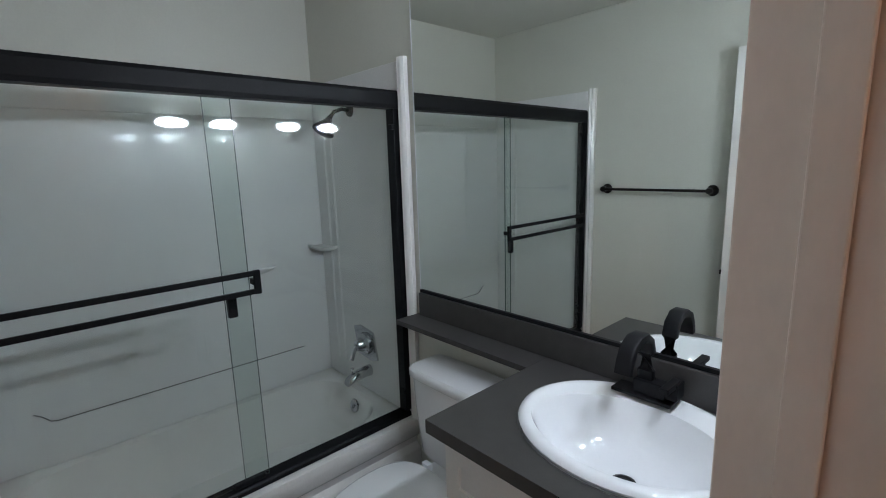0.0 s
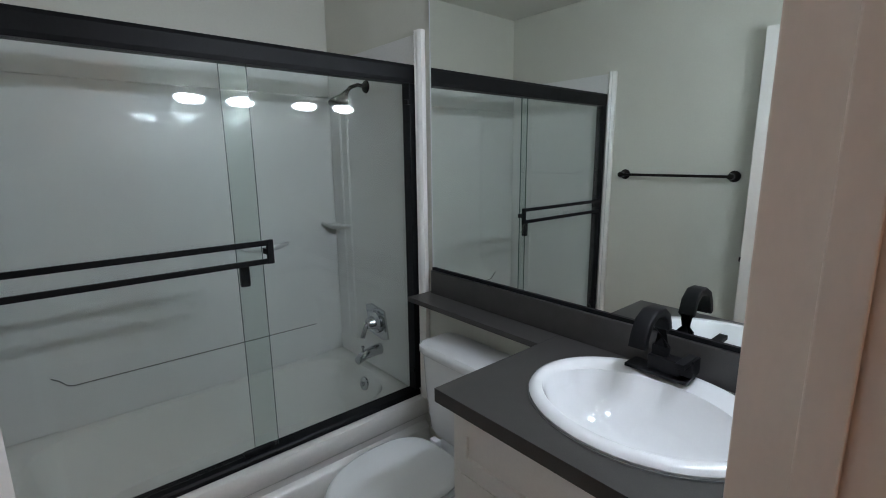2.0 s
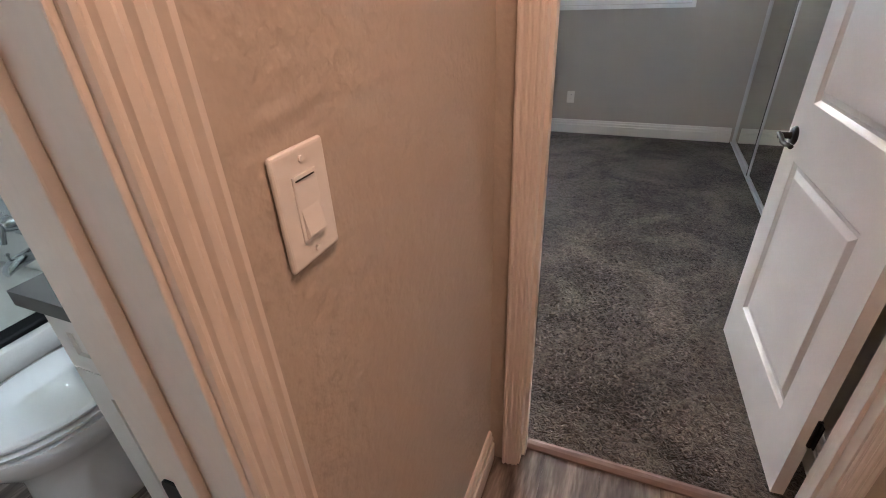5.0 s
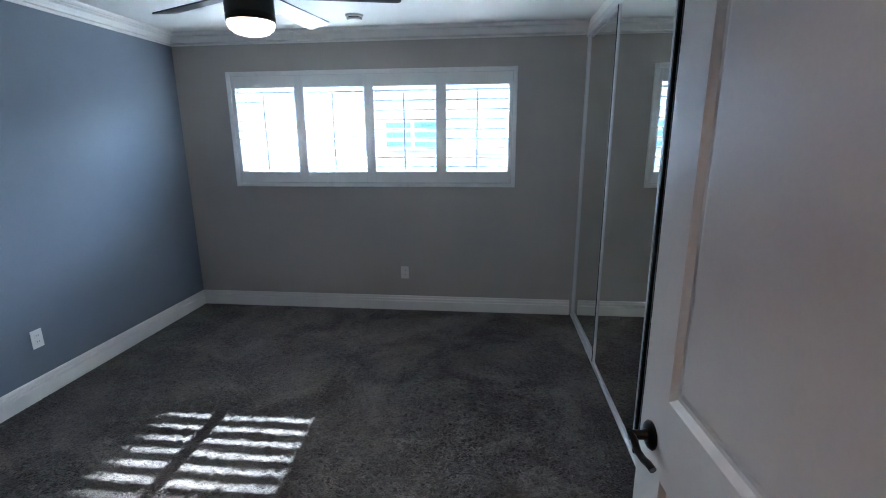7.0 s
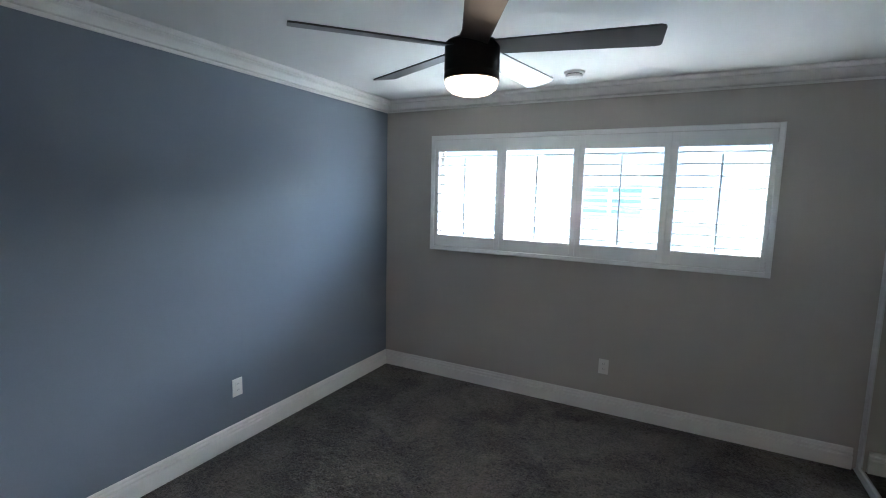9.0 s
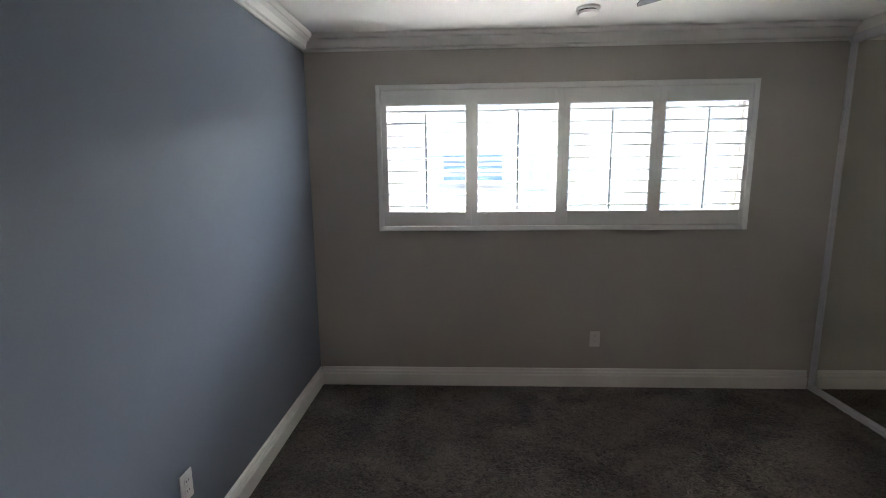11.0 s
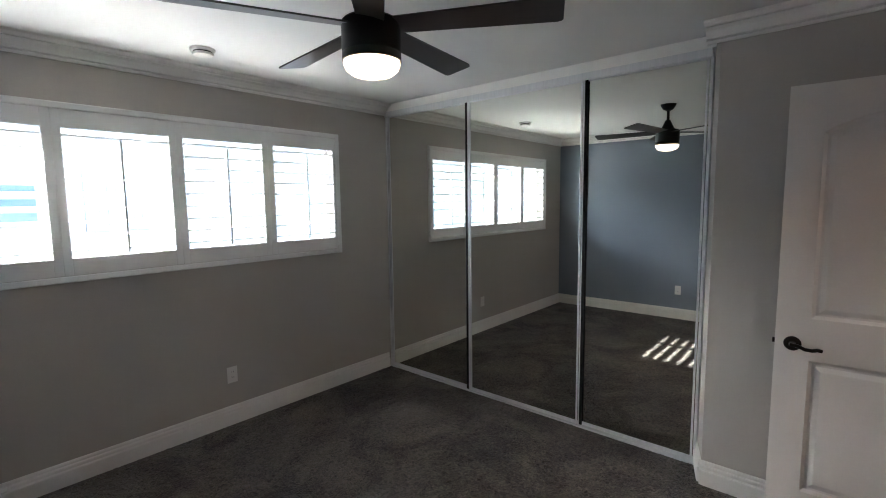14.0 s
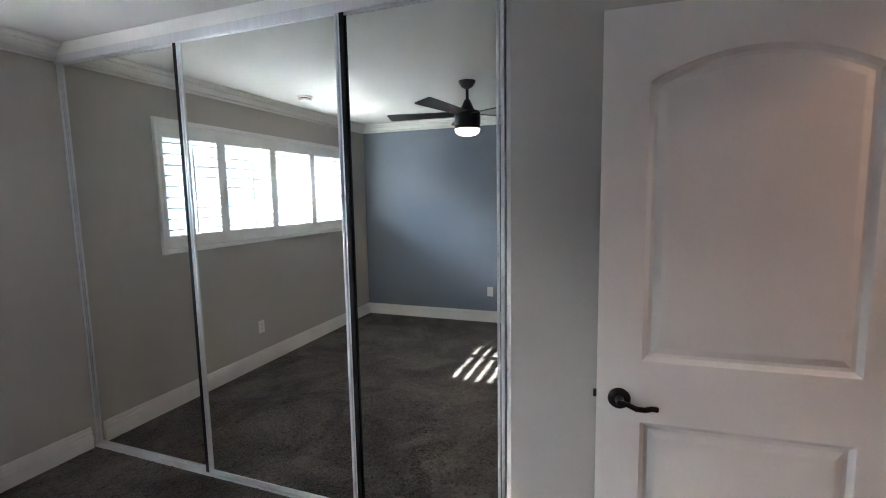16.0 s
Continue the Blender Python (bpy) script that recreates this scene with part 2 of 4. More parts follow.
def thing(name, label, category, group="", at=(0, 0, 0), rz=0):
    e = new(name)
    e.empty_display_size = 0.05
    e.matrix_basis = pose(*at, 0, 0, rz)
    return tagged(e, label, category, group)


def box(x0, y0, z0, x1, y1, z1, bevel=0.0, bm=None, seg=2):
    own = bmesh.new()
    r = bmesh.ops.create_cube(own, size=1)
    for v in r["verts"]:
        v.co = Vector(((x0 + x1) / 2 + v.co.x * (x1 - x0), (y0 + y1) / 2 + v.co.y * (y1 - y0), (z0 + z1) / 2 + v.co.z * (z1 - z0)))
    if bevel:
        bmesh.ops.bevel(own, geom=own.edges[:], offset=bevel, segments=seg, affect="EDGES", profile=0.5)
    return merge(own, bm)


def merge(src, dst):
    if dst is None:
        return src
    me = bpy.data.meshes.new("tmp")
    src.to_mesh(me)
    src.free()
    dst.from_mesh(me)
    bpy.data.meshes.remove(me)
    return dst


def extrude(profile, a, b, axis, bm=None):
    """A closed 2D profile swept straight along an axis: x -> profile (y, z), y -> (x, z), z -> (x, y)."""
    own = bmesh.new()
    def p3(u, v, s):
        return {"x": (s, u, v), "y": (u, s, v), "z": (u, v, s)}[axis]
    r0 = [own.verts.new(p3(u, v, a)) for u, v in profile]
    r1 = [own.verts.new(p3(u, v, b)) for u, v in profile]
    n = len(profile)
    for i in range(n):
        own.faces.new((r0[i], r0[(i + 1) % n], r1[(i + 1) % n], r1[i]))
    own.faces.new(r0)
    own.faces.new(r1)
    return merge(own, bm)


def lathe(profile, n=32, m=None, bm=None, squash=(1, 1)):
    """(r, z) pairs turned about z, closed at both ends."""
    own = bmesh.new()
    rings = []
    for r, z in profile:
        rings.append([own.verts.new((r * squash[0] * math.cos(2 * math.pi * i / n), r * squash[1] * math.sin(2 * math.pi * i / n), z)) for i in range(n)])
    for a, b in zip(rings, rings[1:]):
        for i in range(n):
            own.faces.new((a[i], a[(i + 1) % n], b[(i + 1) % n], b[i]))
    own.faces.new(rings[0])
    own.faces.new(rings[-1])
    if m is not None:
        bmesh.ops.transform(own, matrix=m, verts=own.verts[:])
    return merge(own, bm)


def loft(rings, bm=None, cap0=True, cap1=True):
    own = bmesh.new()
    rs = [[own.verts.new(p) for p in ring] for ring in rings]
    n = len(rs[0])
    for a, b in zip(rs, rs[1:]):
        for i in range(n):
            own.faces.new((a[i], a[(i + 1) % n], b[(i + 1) % n], b[i]))
    if cap0:
        own.faces.new(rs[0])
    if cap1:
        own.faces.new(rs[-1])
    return merge(own, bm)


def oval(cx, cy, rx, ry, z, n=40, power=2.0):
    pts = []
    for i in range(n):
        a = 2 * math.pi * i / n
        c, s = math.cos(a), math.sin(a)
        pts.append((cx + rx * math.copysign(abs(c) ** (2 / power), c), cy + ry * math.copysign(abs(s) ** (2 / power), s), z))
    return pts


def tube(points, r, n=10, bm=None, flat=None):
    """A round (or flat: (half width, half height)) bar along points."""
    own = bmesh.new()
    pts = [Vector(p) for p in points]
    rings = []
    up = Vector((0, 0, 1))
    for i, p in enumerate(pts):
        d = (pts[min(i + 1, len(pts) - 1)] - pts[max(i - 1, 0)]).normalized()
        side = d.cross(up)
        if side.length < 1e-3:
            side = d.cross(Vector((0, 1, 0)))
        side.normalize()
        nrm = side.cross(d).normalized()
        ring = []
        for k in range(n):
            a = 2 * math.pi * (k + 0.5) / n
            if flat:
                s, c = math.sin(a), math.cos(a)
                ring.append(own.verts.new(p + side * math.copysign(abs(c) ** 0.3, c) * flat[0] + nrm * math.copysign(abs(s) ** 0.3, s) * flat[1]))
            else:
                ring.append(own.verts.new(p + side * math.cos(a) * r + nrm * math.sin(a) * r))
        rings.append(ring)
    for a, b in zip(rings, rings[1:]):
        for i in range(n):
            own.faces.new((a[i], a[(i + 1) % n], b[(i + 1) % n], b[i]))
    own.faces.new(rings[0])
    own.faces.new(rings[-1])
    return merge(own, bm)


def inset2d(pts, d):
    """Offsets a counter-clockwise 2D outline inwards."""
    n = len(pts)
    out = []
    for i in range(n):
        p0, p1, p2 = Vector(pts[i - 1]), Vector(pts[i]), Vector(pts[(i + 1) % n])
        a, b = (p1 - p0).normalized(), (p2 - p1).normalized()
        na, nb = Vector((-a.y, a.x)), Vector((-b.y, b.x))
        k = na + nb
        k = k / max(0.3, k.dot(na))
        out.append((p1.x + k.x * d, p1.y + k.y * d))
    return out


def panel_leaf(w, h, t, outlines, steps):
    """A door leaf in x (width), z (height), centred on y, with moulded panels on both faces. steps: (inset, depth) pairs."""
    bm = bmesh.new()
    outer = [(0, 0), (w, 0), (w, h), (0, h)]
    for side in (-1, 1):
        y = side * t / 2
        edges = []
        for loop in (outer, *outlines):
            vs = [bm.verts.new((u, y, v)) for u, v in loop]
            edges += [bm.edges.new((vs[i], vs[(i + 1) % len(vs)])) for i in range(len(vs))]
        bmesh.ops.triangle_fill(bm, use_beauty=True, edges=edges)
        for loop in outlines:
            prev = loop
            pd = 0
            for ins, dep in steps:
                cur = inset2d(loop, ins)
                a = [bm.verts.new((u, y - side * pd, v)) for u, v in prev]
                b = [bm.verts.new((u, y - side * dep, v)) for u, v in cur]
                for i in range(len(a)):
                    bm.faces.new((a[i], a[(i + 1) % len(a)], b[(i + 1) % len(a)], b[i]))
                prev, pd = cur, dep
            bm.faces.new([bm.verts.new((u, y - side * pd, v)) for u, v in prev])
    for i in range(4):
        (a, b), (c, d) = outer[i], outer[(i + 1) % 4]
        bm.faces.new([bm.verts.new(q) for q in ((a, -t / 2, b), (c, -t / 2, d), (c, t / 2, d), (a, t / 2, b))])
    bmesh.ops.remove_doubles(bm, verts=bm.verts[:], dist=1e-5)
    return bm


def rect(x0, z0, x1, z1):
    return [(x0, z0), (x1, z0), (x1, z1), (x0, z1)]


def structure(name, bm, material, label="", smooth=False):
    return tagged(finish(bm, name, material, None, label, smooth), label, "", "", "structure")


# ---------------------------------------------------------------- floors and ceilings
XW, YS = 3.33, -3.86            # bedroom: east wall by the door, south wall
BX0, BX1, BY0, BY1 = -0.04, 2.215, -5.54, -4.03   # bathroom
HX0, HX1, HY0, HY1 = 2.34, 3.34, -7.6, -3.97      # hall

bm = bmesh.new()
NX, NY = 260, 285
gx = [0 + 3.56 * i / NX for i in range(NX + 1)]
gy = [-3.90 + 3.90 * j / NY for j in range(NY + 1)]
gv = [[bm.verts.new((x, y, 0.004 * noise.noise((x * 2.5, y * 2.5, 0)) + 0.009 * noise.noise((x * 32, y * 32, 3)) + 0.007 * noise.noise((x * 75, y * 75, 7)))) for y in gy] for x in gx]
for i in range(NX):
    for j in range(NY):
        bm.faces.new((gv[i][j], gv[i + 1][j], gv[i + 1][j + 1], gv[i][j + 1]))
bmesh.ops.recalc_face_normals(bm, faces=bm.faces[:])
if bm.faces[0].normal.z < 0:
    bmesh.ops.reverse_faces(bm, faces=bm.faces[:])
me = bpy.data.meshes.new("floor_carpet")
bm.to_mesh(me)
bm.free()
me.materials.append(M_CARPET)
for p in me.polygons:
    p.use_smooth = True
tagged(new("floor_carpet", me), "dark grey-brown cut-pile carpet with trodden patches", "carpet", "", "structure")
structure("floor_slab", box(-0.5, -8.0, -0.3, 4.3, 0.15, -0.02), M_SUB, "dark slab under the floors")
floor_wood = structure("floor_wood", box(BX0, HY0, -0.02, HX1, -3.905, -0.006), M_SUB, "grey-brown wood-look plank floor")
structure("ceiling_bedroom", box(-0.12, -3.92, CEIL, 4.2, 0.15, CEIL + 0.1), M_CEIL, "white painted ceiling")
structure("ceiling_bathroom", box(BX0 - 0.1, BY0 - 0.1, CEIL, 2.27, -3.922, CEIL + 0.1), M_CREAM, "cream painted bathroom ceiling")
structure("ceiling_hall", box(2.272, HY0 - 0.1, CEIL, HX1 + 0.1, -3.922, CEIL + 0.1), M_CEIL, "white painted hall ceiling")

# ---------------------------------------------------------------- walls
WX0, WX1, WZ0, WZ1 = 0.515, 2.935, 1.195, 2.075    # window opening
bm = box(-0.12, 0, 0, WX0, 0.15, CEIL)
box(WX1, 0, 0, 4.2, 0.15, CEIL, bm=bm)
box(WX0, 0, 0, WX1, 0.15, WZ0, bm=bm)
box(WX0, 0, WZ1, WX1, 0.15, CEIL, bm=bm)
structure("wall_bedroom_window", bm, M_GREIGE, "greige painted wall with a wide high window")
structure("wall_bedroom_accent", box(-0.12, -3.92, 0, 0, 0, CEIL), M_ACCENT, "slate-blue painted accent wall")
DX0, DX1, DH = 2.425, 3.245, 2.07
bm = box(-0.12, -3.92, 0, DX0, YS, CEIL)
box(DX1, -3.92, 0, 3.56, YS, CEIL, bm=bm)
box(DX0, -3.92, DH, DX1, YS, CEIL, bm=bm)
structure("wall_bedroom_door", bm, M_GREIGE, "greige painted wall with the bedroom doorway")
# stub between the closet and the door, its return splayed towards the closet
bm = extrude([(3.33, YS), (3.33, -2.705), (3.535, -2.64), (4.2, -2.64), (4.2, YS)], 0, CEIL, "z")
structure("wall_bedroom_east", bm, M_GREIGE, "greige painted wall beside the mirrored closet")
structure("wall_closet_back", box(4.12, -2.64, 0, 4.2, 0, CEIL), M_GREIGE, "plain closet back wall")

# bathroom and hall walls
bm = box(BX0 - 0.1, BY1, 0, 2.2695, -3.922, CEIL)
structure("wall_bathroom_mirror", bm, M_CREAM, "cream painted bathroom wall behind the mirror")
structure("wall_bathroom_tub", box(BX0 - 0.1, BY0, 0, BX0, BY1, CEIL), M_CREAM, "cream painted wall above the tub")
structure("wall_bathroom_towel", box(BX0 - 0.1, BY0 - 0.1, 0, 2.27, BY0, CEIL), M_CREAM, "cream painted wall with a towel bar")
JY0, JY1 = -5.445, -4.785       # bathroom doorway
def split_wall(name, x0, x1, material, label):
    b = box(x0, -4.785, 0, x1, BY1 if x0 < 2.25 else HY1, CEIL)
    box(x0, BY0 if x0 < 2.25 else HY0, 0, x1, JY0, CEIL, bm=b)
    box(x0, JY0, DH, x1, JY1, CEIL, bm=b)
    return structure(name, b, material, label)
split_wall("wall_bathroom_door", BX1, 2.27, M_CREAM, "cream painted wall with the bathroom doorway")
split_wall("wall_hall_west", 2.272, HX0, M_HALL, "tan textured hall wall with a light switch")
bm = box(2.272, HY1, 0, DX0, -3.922, CEIL)
box(DX1, HY1, 0, HX1 + 0.1, -3.922, CEIL, bm=bm)
box(DX0, HY1, DH, DX1, -3.922, CEIL, bm=bm)
structure("wall_hall_end", bm, M_HALL, "tan hall wall with the bedroom doorway")
structure("wall_hall_east", box(HX1, HY0, 0, HX1 + 0.1, HY1, CEIL), M_HALL, "tan textured hall wall")
structure("wall_hall_south", box(2.272, HY0 - 0.1, 0, HX1 + 0.1, HY0, CEIL), M_HALL, "tan hall wall at the far end")

# ---------------------------------------------------------------- baseboards and crown
BB = [(0, 0), (0.019, 0), (0.020, 0.080), (0.018, 0.085), (0.006, 0.088), (0.006, 0.094), (0.016, 0.098), (0.0165, 0.106), (0.014, 0.111), (0.005, 0.114), (0.005, 0.119), (0.011, 0.122), (0.010, 0.129), (0.006, 0.135), (0, 0.136)]
def skirting(name, axis, wall, sign, a, b, mt=M_TRIM, label="white moulded baseboard with a stepped top"):
    structure(name, extrude([(wall + sign * u, v + 0.003) for u, v in BB], a, b, axis), mt, label)
skirting("baseboard_window", "x", 0, -1, 0.016, 3.485)
skirting("baseboard_accent", "y", 0, 1, YS + 0.016, -0.001)
skirting("baseboard_south", "x", YS, 1, 0.001, 2.36)
skirting("baseboard_east", "y", 3.33, -1, -3.80, -2.70)
o = finish(extrude([(-u, v + 0.003) for u, v in BB], 0, 0.20, "x"), "baseboard_return", M_TRIM)
tagged(o, "short white baseboard on the splayed return", "", "", "structure")
o.matrix_basis = pose(3.53, -2.642, 0, 0, 0, 180 + 17.6)
skirting("baseboard_hall", "y", HX0, 1, -4.70, -3.985, M_CASING, "cream baseboard along the tan hall wall")
skirting("baseboard_hall_east", "y", HX1, -1, HY0, -3.99, M_CASING, "cream baseboard along the hall wall")
CR = [(0, 0), (0.012, 0), (0.014, 0.014), (0.008, 0.018), (0.026, 0.022), (0.03, 0.036), (0.042, 0.056), (0.064, 0.066), (0.060, 0.071), (0.074, 0.074), (0.088, 0.084), (0.09, 0.096), (0, 0.096)]
def crown(name, axis, wall, sign, a, b):
    structure(name, extrude([(wall + sign * u, CEIL - 0.097 + v) for u, v in CR], a, b, axis), M_TRIM, "white stepped crown moulding")
crown("crown_window", "x", 0, -1, 0.003, 3.50)
crown("crown_accent", "y", 0, 1, YS, -0.003)
crown("crown_south", "x", YS, 1, 0.003, 3.33)
crown("crown_east", "y", 3.33, -1, YS + 0.002, -2.64)

# ---------------------------------------------------------------- casings and jambs
CAS = [(0, 0), (0.064, 0), (0.064, 0.012), (0.060, 0.018), (0.054, 0.0185), (0.049, 0.013), (0.045, 0.0125), (0.041, 0.016), (0.034, 0.0165), (0.030, 0.0125), (0.026, 0.012), (0.022, 0.0145), (0.014, 0.0135), (0.011, 0.010), (0.008, 0.010), (0.006, 0.0115), (0.002, 0.010), (0, 0.006)]
def casing_y(name, edge, sign, face, out, z0, z1):
    """Upright casing on a wall whose face is x = face."""
    structure(name, extrude([(face + out * d, edge + sign * u) for u, d in CAS], z0, z1, "z"), M_CASING, "cream moulded door casing")
def casing_x(name, edge, sign, face, out, z0, z1):
    structure(name, extrude([(edge + sign * u * 0.8, face + out * d) for u, d in CAS], z0, z1, "z"), M_CASING, "cream moulded door casing")
casing_y("trim_bathroom_hall_far", -4.797, 1, HX0, 1, 0, 2.12)
casing_y("trim_bathroom_hall_near", -5.433, -1, HX0, 1, 0, 2.12)
structure("trim_bathroom_hall_head", extrude([(HX0 + d, 2.058 + u) for u, d in CAS], -5.433, -4.797, "y"), M_CASING, "cream moulded head casing")
# the jamb is two boards of the depth of the wall with a stop between
def jamb_set(name, boards, label):
    b = bmesh.new()
    for q in boards:
        box(*q, 0.002, bm=b)
    structure(name, b, M_CASING, label)
jamb_set("door_frame_bathroom", [(2.204, -4.803, 0, 2.343, -4.786, 2.055), (2.212, -5.444, 0, 2.343, -5.428, 2.055), (2.212, -5.444, 2.055, 2.343, -4.786, 2.069),
    (2.256, -4.814, 0, 2.288, -4.802, 2.055), (2.256, -5.429, 0, 2.288, -5.417, 2.055), (2.256, -5.417, 2.043, 2.288, -4.814, 2.056)], "cream painted door frame with a stop")
jamb_set("door_frame_bedroom", [(DX0 + 0.001, -3.973, 0, 2.443, -3.857, 2.055), (3.228, -3.973, 0, DX1 - 0.001, -3.857, 2.055), (DX0 + 0.001, -3.973, 2.055, DX1 - 0.001, -3.857, 2.069),
    (2.442, -3.935, 0, 2.454, -3.90, 2.055), (3.217, -3.935, 0, 3.229, -3.90, 2.055), (2.454, -3.935, 2.043, 3.217, -3.90, 2.056)], "cream painted bedroom door frame with a stop")
casing_x("trim_bedroom_hall_left", 2.437, -1, HY1, -1, 0, 2.12)
casing_x("trim_bedroom_hall_right", 3.233, 1, HY1, -1, 0, 2.12)
structure("trim_bedroom_hall_head", extrude([(HY1 - d, 2.058 + u) for u, d in CAS], 2.437, 3.233, "x"), M_CASING, "cream moulded head casing")
casing_x("trim_bedroom_left", 2.437, -1, YS, 1, 0, 2.12)
casing_x("trim_bedroom_right", 3.233, 1, YS, 1, 0, 2.12)
structure("trim_bedroom_head", extrude([(YS + d, 2.058 + u) for u, d in CAS], 2.437, 3.233, "x"), M_CASING, "cream moulded head casing")
structure("threshold_trim", extrude([(-3.905, -0.004), (-3.862, -0.004), (-3.866, 0.012), (-3.878, 0.016), (-3.892, 0.014), (-3.904, 0.006)], 2.443, 3.228, "x"), M_THRESH, "brown wood strip between plank floor and carpet")
sp = thing("strike_plate", "black metal strike plate set in the door jamb", "strike plate", at=(2.236, -4.804, 0.934))
b = loft([oval(0, 0, 0.024 - q, 0.036 - q, z, 40, 5) for q, z in ((0, -0.001), (0, 0.0014), (0.0012, 0.002))])
bmesh.ops.transform(b, matrix=pose(0, 0, 0, 90), verts=b.verts[:])
part("plate", b, M_BLACK, sp)
part("latch_hole", box(-0.004, -0.0034, -0.013, 0.011, -0.0019, 0.010, 0.0005), M_CASING, sp, "bare cream recess in the plate")

# ---------------------------------------------------------------- window, shutters
win = thing("window_1", "white sliding window behind the shutters", "window")
win["kind"] = "structure"
fr = part("window_frame", box(WX0, 0.09, WZ0, WX1, 0.13, WZ0 + 0.035), M_SHUTTER, win)
part("window_frame", box(WX0, 0.09, WZ1 - 0.035, WX1, 0.13, WZ1), M_SHUTTER, win)
part("window_frame", box(WX0, 0.09, WZ0 + 0.035, WX0 + 0.035, 0.13, WZ1 - 0.035), M_SHUTTER, win)
part("window_frame", box(WX1 - 0.035, 0.09, WZ0 + 0.035, WX1, 0.13, WZ1 - 0.035), M_SHUTTER, win)
part("window_frame", box(1.705, 0.095, WZ0 + 0.035, 1.745, 0.128, WZ1 - 0.035), M_SHUTTER, win)
for a, c in ((WX0 + 0.035, 1.705), (1.745, WX1 - 0.035)):
    p = part("pane", box(a, 0.108, WZ0 + 0.035, c, 0.112, WZ1 - 0.035), M_PANE, win)
    p.visible_shadow = False

SFR = [(0, 0), (0.034, 0), (0.034, 0.016), (0.03, 0.02), (0.006, 0.024), (0, 0.02)]
sf = thing("window_shutters", "white plantation shutters with open louvres over the window", "shutters")
part("frame_side", extrude([(0.474 + u, -d) for u, d in SFR], 1.147, 2.124, "z"), M_SHUTTER, sf)
part("frame_side", extrude([(2.97 - u, -d) for u, d in SFR], 1.147, 2.124, "z"), M_SHUTTER, sf)
part("frame_top", extrude([(-d, 2.124 - u) for u, d in SFR], 0.508, 2.936, "x"), M_SHUTTER, sf)
part("frame_bottom", extrude([(-d, 1.147 + u) for u, d in SFR], 0.508, 2.936, "x"), M_SHUTTER, sf)
LIGHTS = ((0.547, 1.075), (1.159, 1.686), (1.768, 2.298), (2.386, 2.907))
EDGES = (0.510, 1.117, 1.727, 2.342, 2.934)
TILT = (-3, -1, -5, -5)
SZ0, SZ1 = 1.281, 1.988
for k, (a, c) in enumerate(LIGHTS):
    sh = part("panel", box(EDGES[k] + 0.0002, -0.016, 1.184, a, 0.012, 2.087, 0.002), M_SHUTTER, sf)
    part("stile", box(c, -0.016, 1.184, EDGES[k + 1] - 0.0002, 0.012, 2.087, 0.002), M_SHUTTER, sh)
    part("rail", box(a, -0.016, SZ1, c, 0.012, 2.087, 0.002), M_SHUTTER, sh)
    part("rail", box(a, -0.016, 1.184, c, 0.012, SZ0, 0.002), M_SHUTTER, sh)
    n = 9
    pitch = (SZ1 - SZ0) / n
    lm = None
    for i in range(n):
        z = SZ0 + pitch * (i + 0.5)
        if lm is None:
            prof = [(p[0], p[1]) for p in oval(0, 0, 0.036, 0.0068, 0, 18, 3.2)]
            lo = part("louvre", extrude(prof, 0.002, c - a - 0.002, "x"), M_SHUTTER, sh, smooth=True)
            lm = lo.data
        else:
            lo = new("louvre", lm)
            lo.parent = sh
        lo.matrix_basis = pose(a, 0, z, TILT[k], 0, 0)
    part("tilt_rod", box((a + c) / 2 - 0.006, -0.052, SZ0 + 0.01, (a + c) / 2 + 0.006, -0.042, SZ1 - 0.05, 0.002), M_SHUTTER, sh)
    for hz in (1.30, 1.97):
        if k in (0, 3):
            hx = EDGES[0] - 0.003 if k == 0 else EDGES[4] - 0.001
            part("hinge", box(hx, -0.021, hz - 0.03, hx + 0.006, -0.014, hz + 0.03, 0.001), M_SHUTTER, sh)

# ---------------------------------------------------------------- outside
structure("ground", box(-400, 0.15, -3.2, 400, 500, -3.0), M_GROUND, "pale concrete ground outside")
# unseen eave, its depth set to trim sun patch and steep sky light
structure("unseen_eave", box(-3, 0.151, 2.44, 7, 0.81, 2.60), M_STUCCO, "unseen white eave added over the bedroom window to cut steep light")
nb = thing("apartment_building", "white stucco building with blue-tinted windows across the gap", "building")
YB = 5.2
part("wall", box(-9, YB, -3, 13, YB + 5, 2.76), M_STUCCO, nb)
part("roof", extrude([(YB - 0.12, 2.763), (YB + 5.2, 2.763), (YB + 5.2, 2.80), (YB + 2.6, 2.95), (YB - 0.12, 2.82)], -9.3, 13.3, "x"), M_ROOF, nb)
# unseen blocks, added so that the sun enters only through their slot
far = thing("sun_blocker", "unseen tall blocks with a narrow slot, added to limit the sun patch", "building")
part("wall", box(-1.6, 14, -3, -0.04, 20, 13.2), M_STUCCO, far)
part("wall", box(0.92, 14, -3, 2.9, 20, 13.2), M_STUCCO, far)
part("parapet", box(-0.0395, 14.01, -3, 0.9195, 20, 9.95), M_STUCCO, far)
for q in ((-1.75, -0.035), (0.915, 3.05)):
    part("roof", box(q[0], 13.9, 13.2, q[1], 20.2, 13.4), M_ROOF, far)
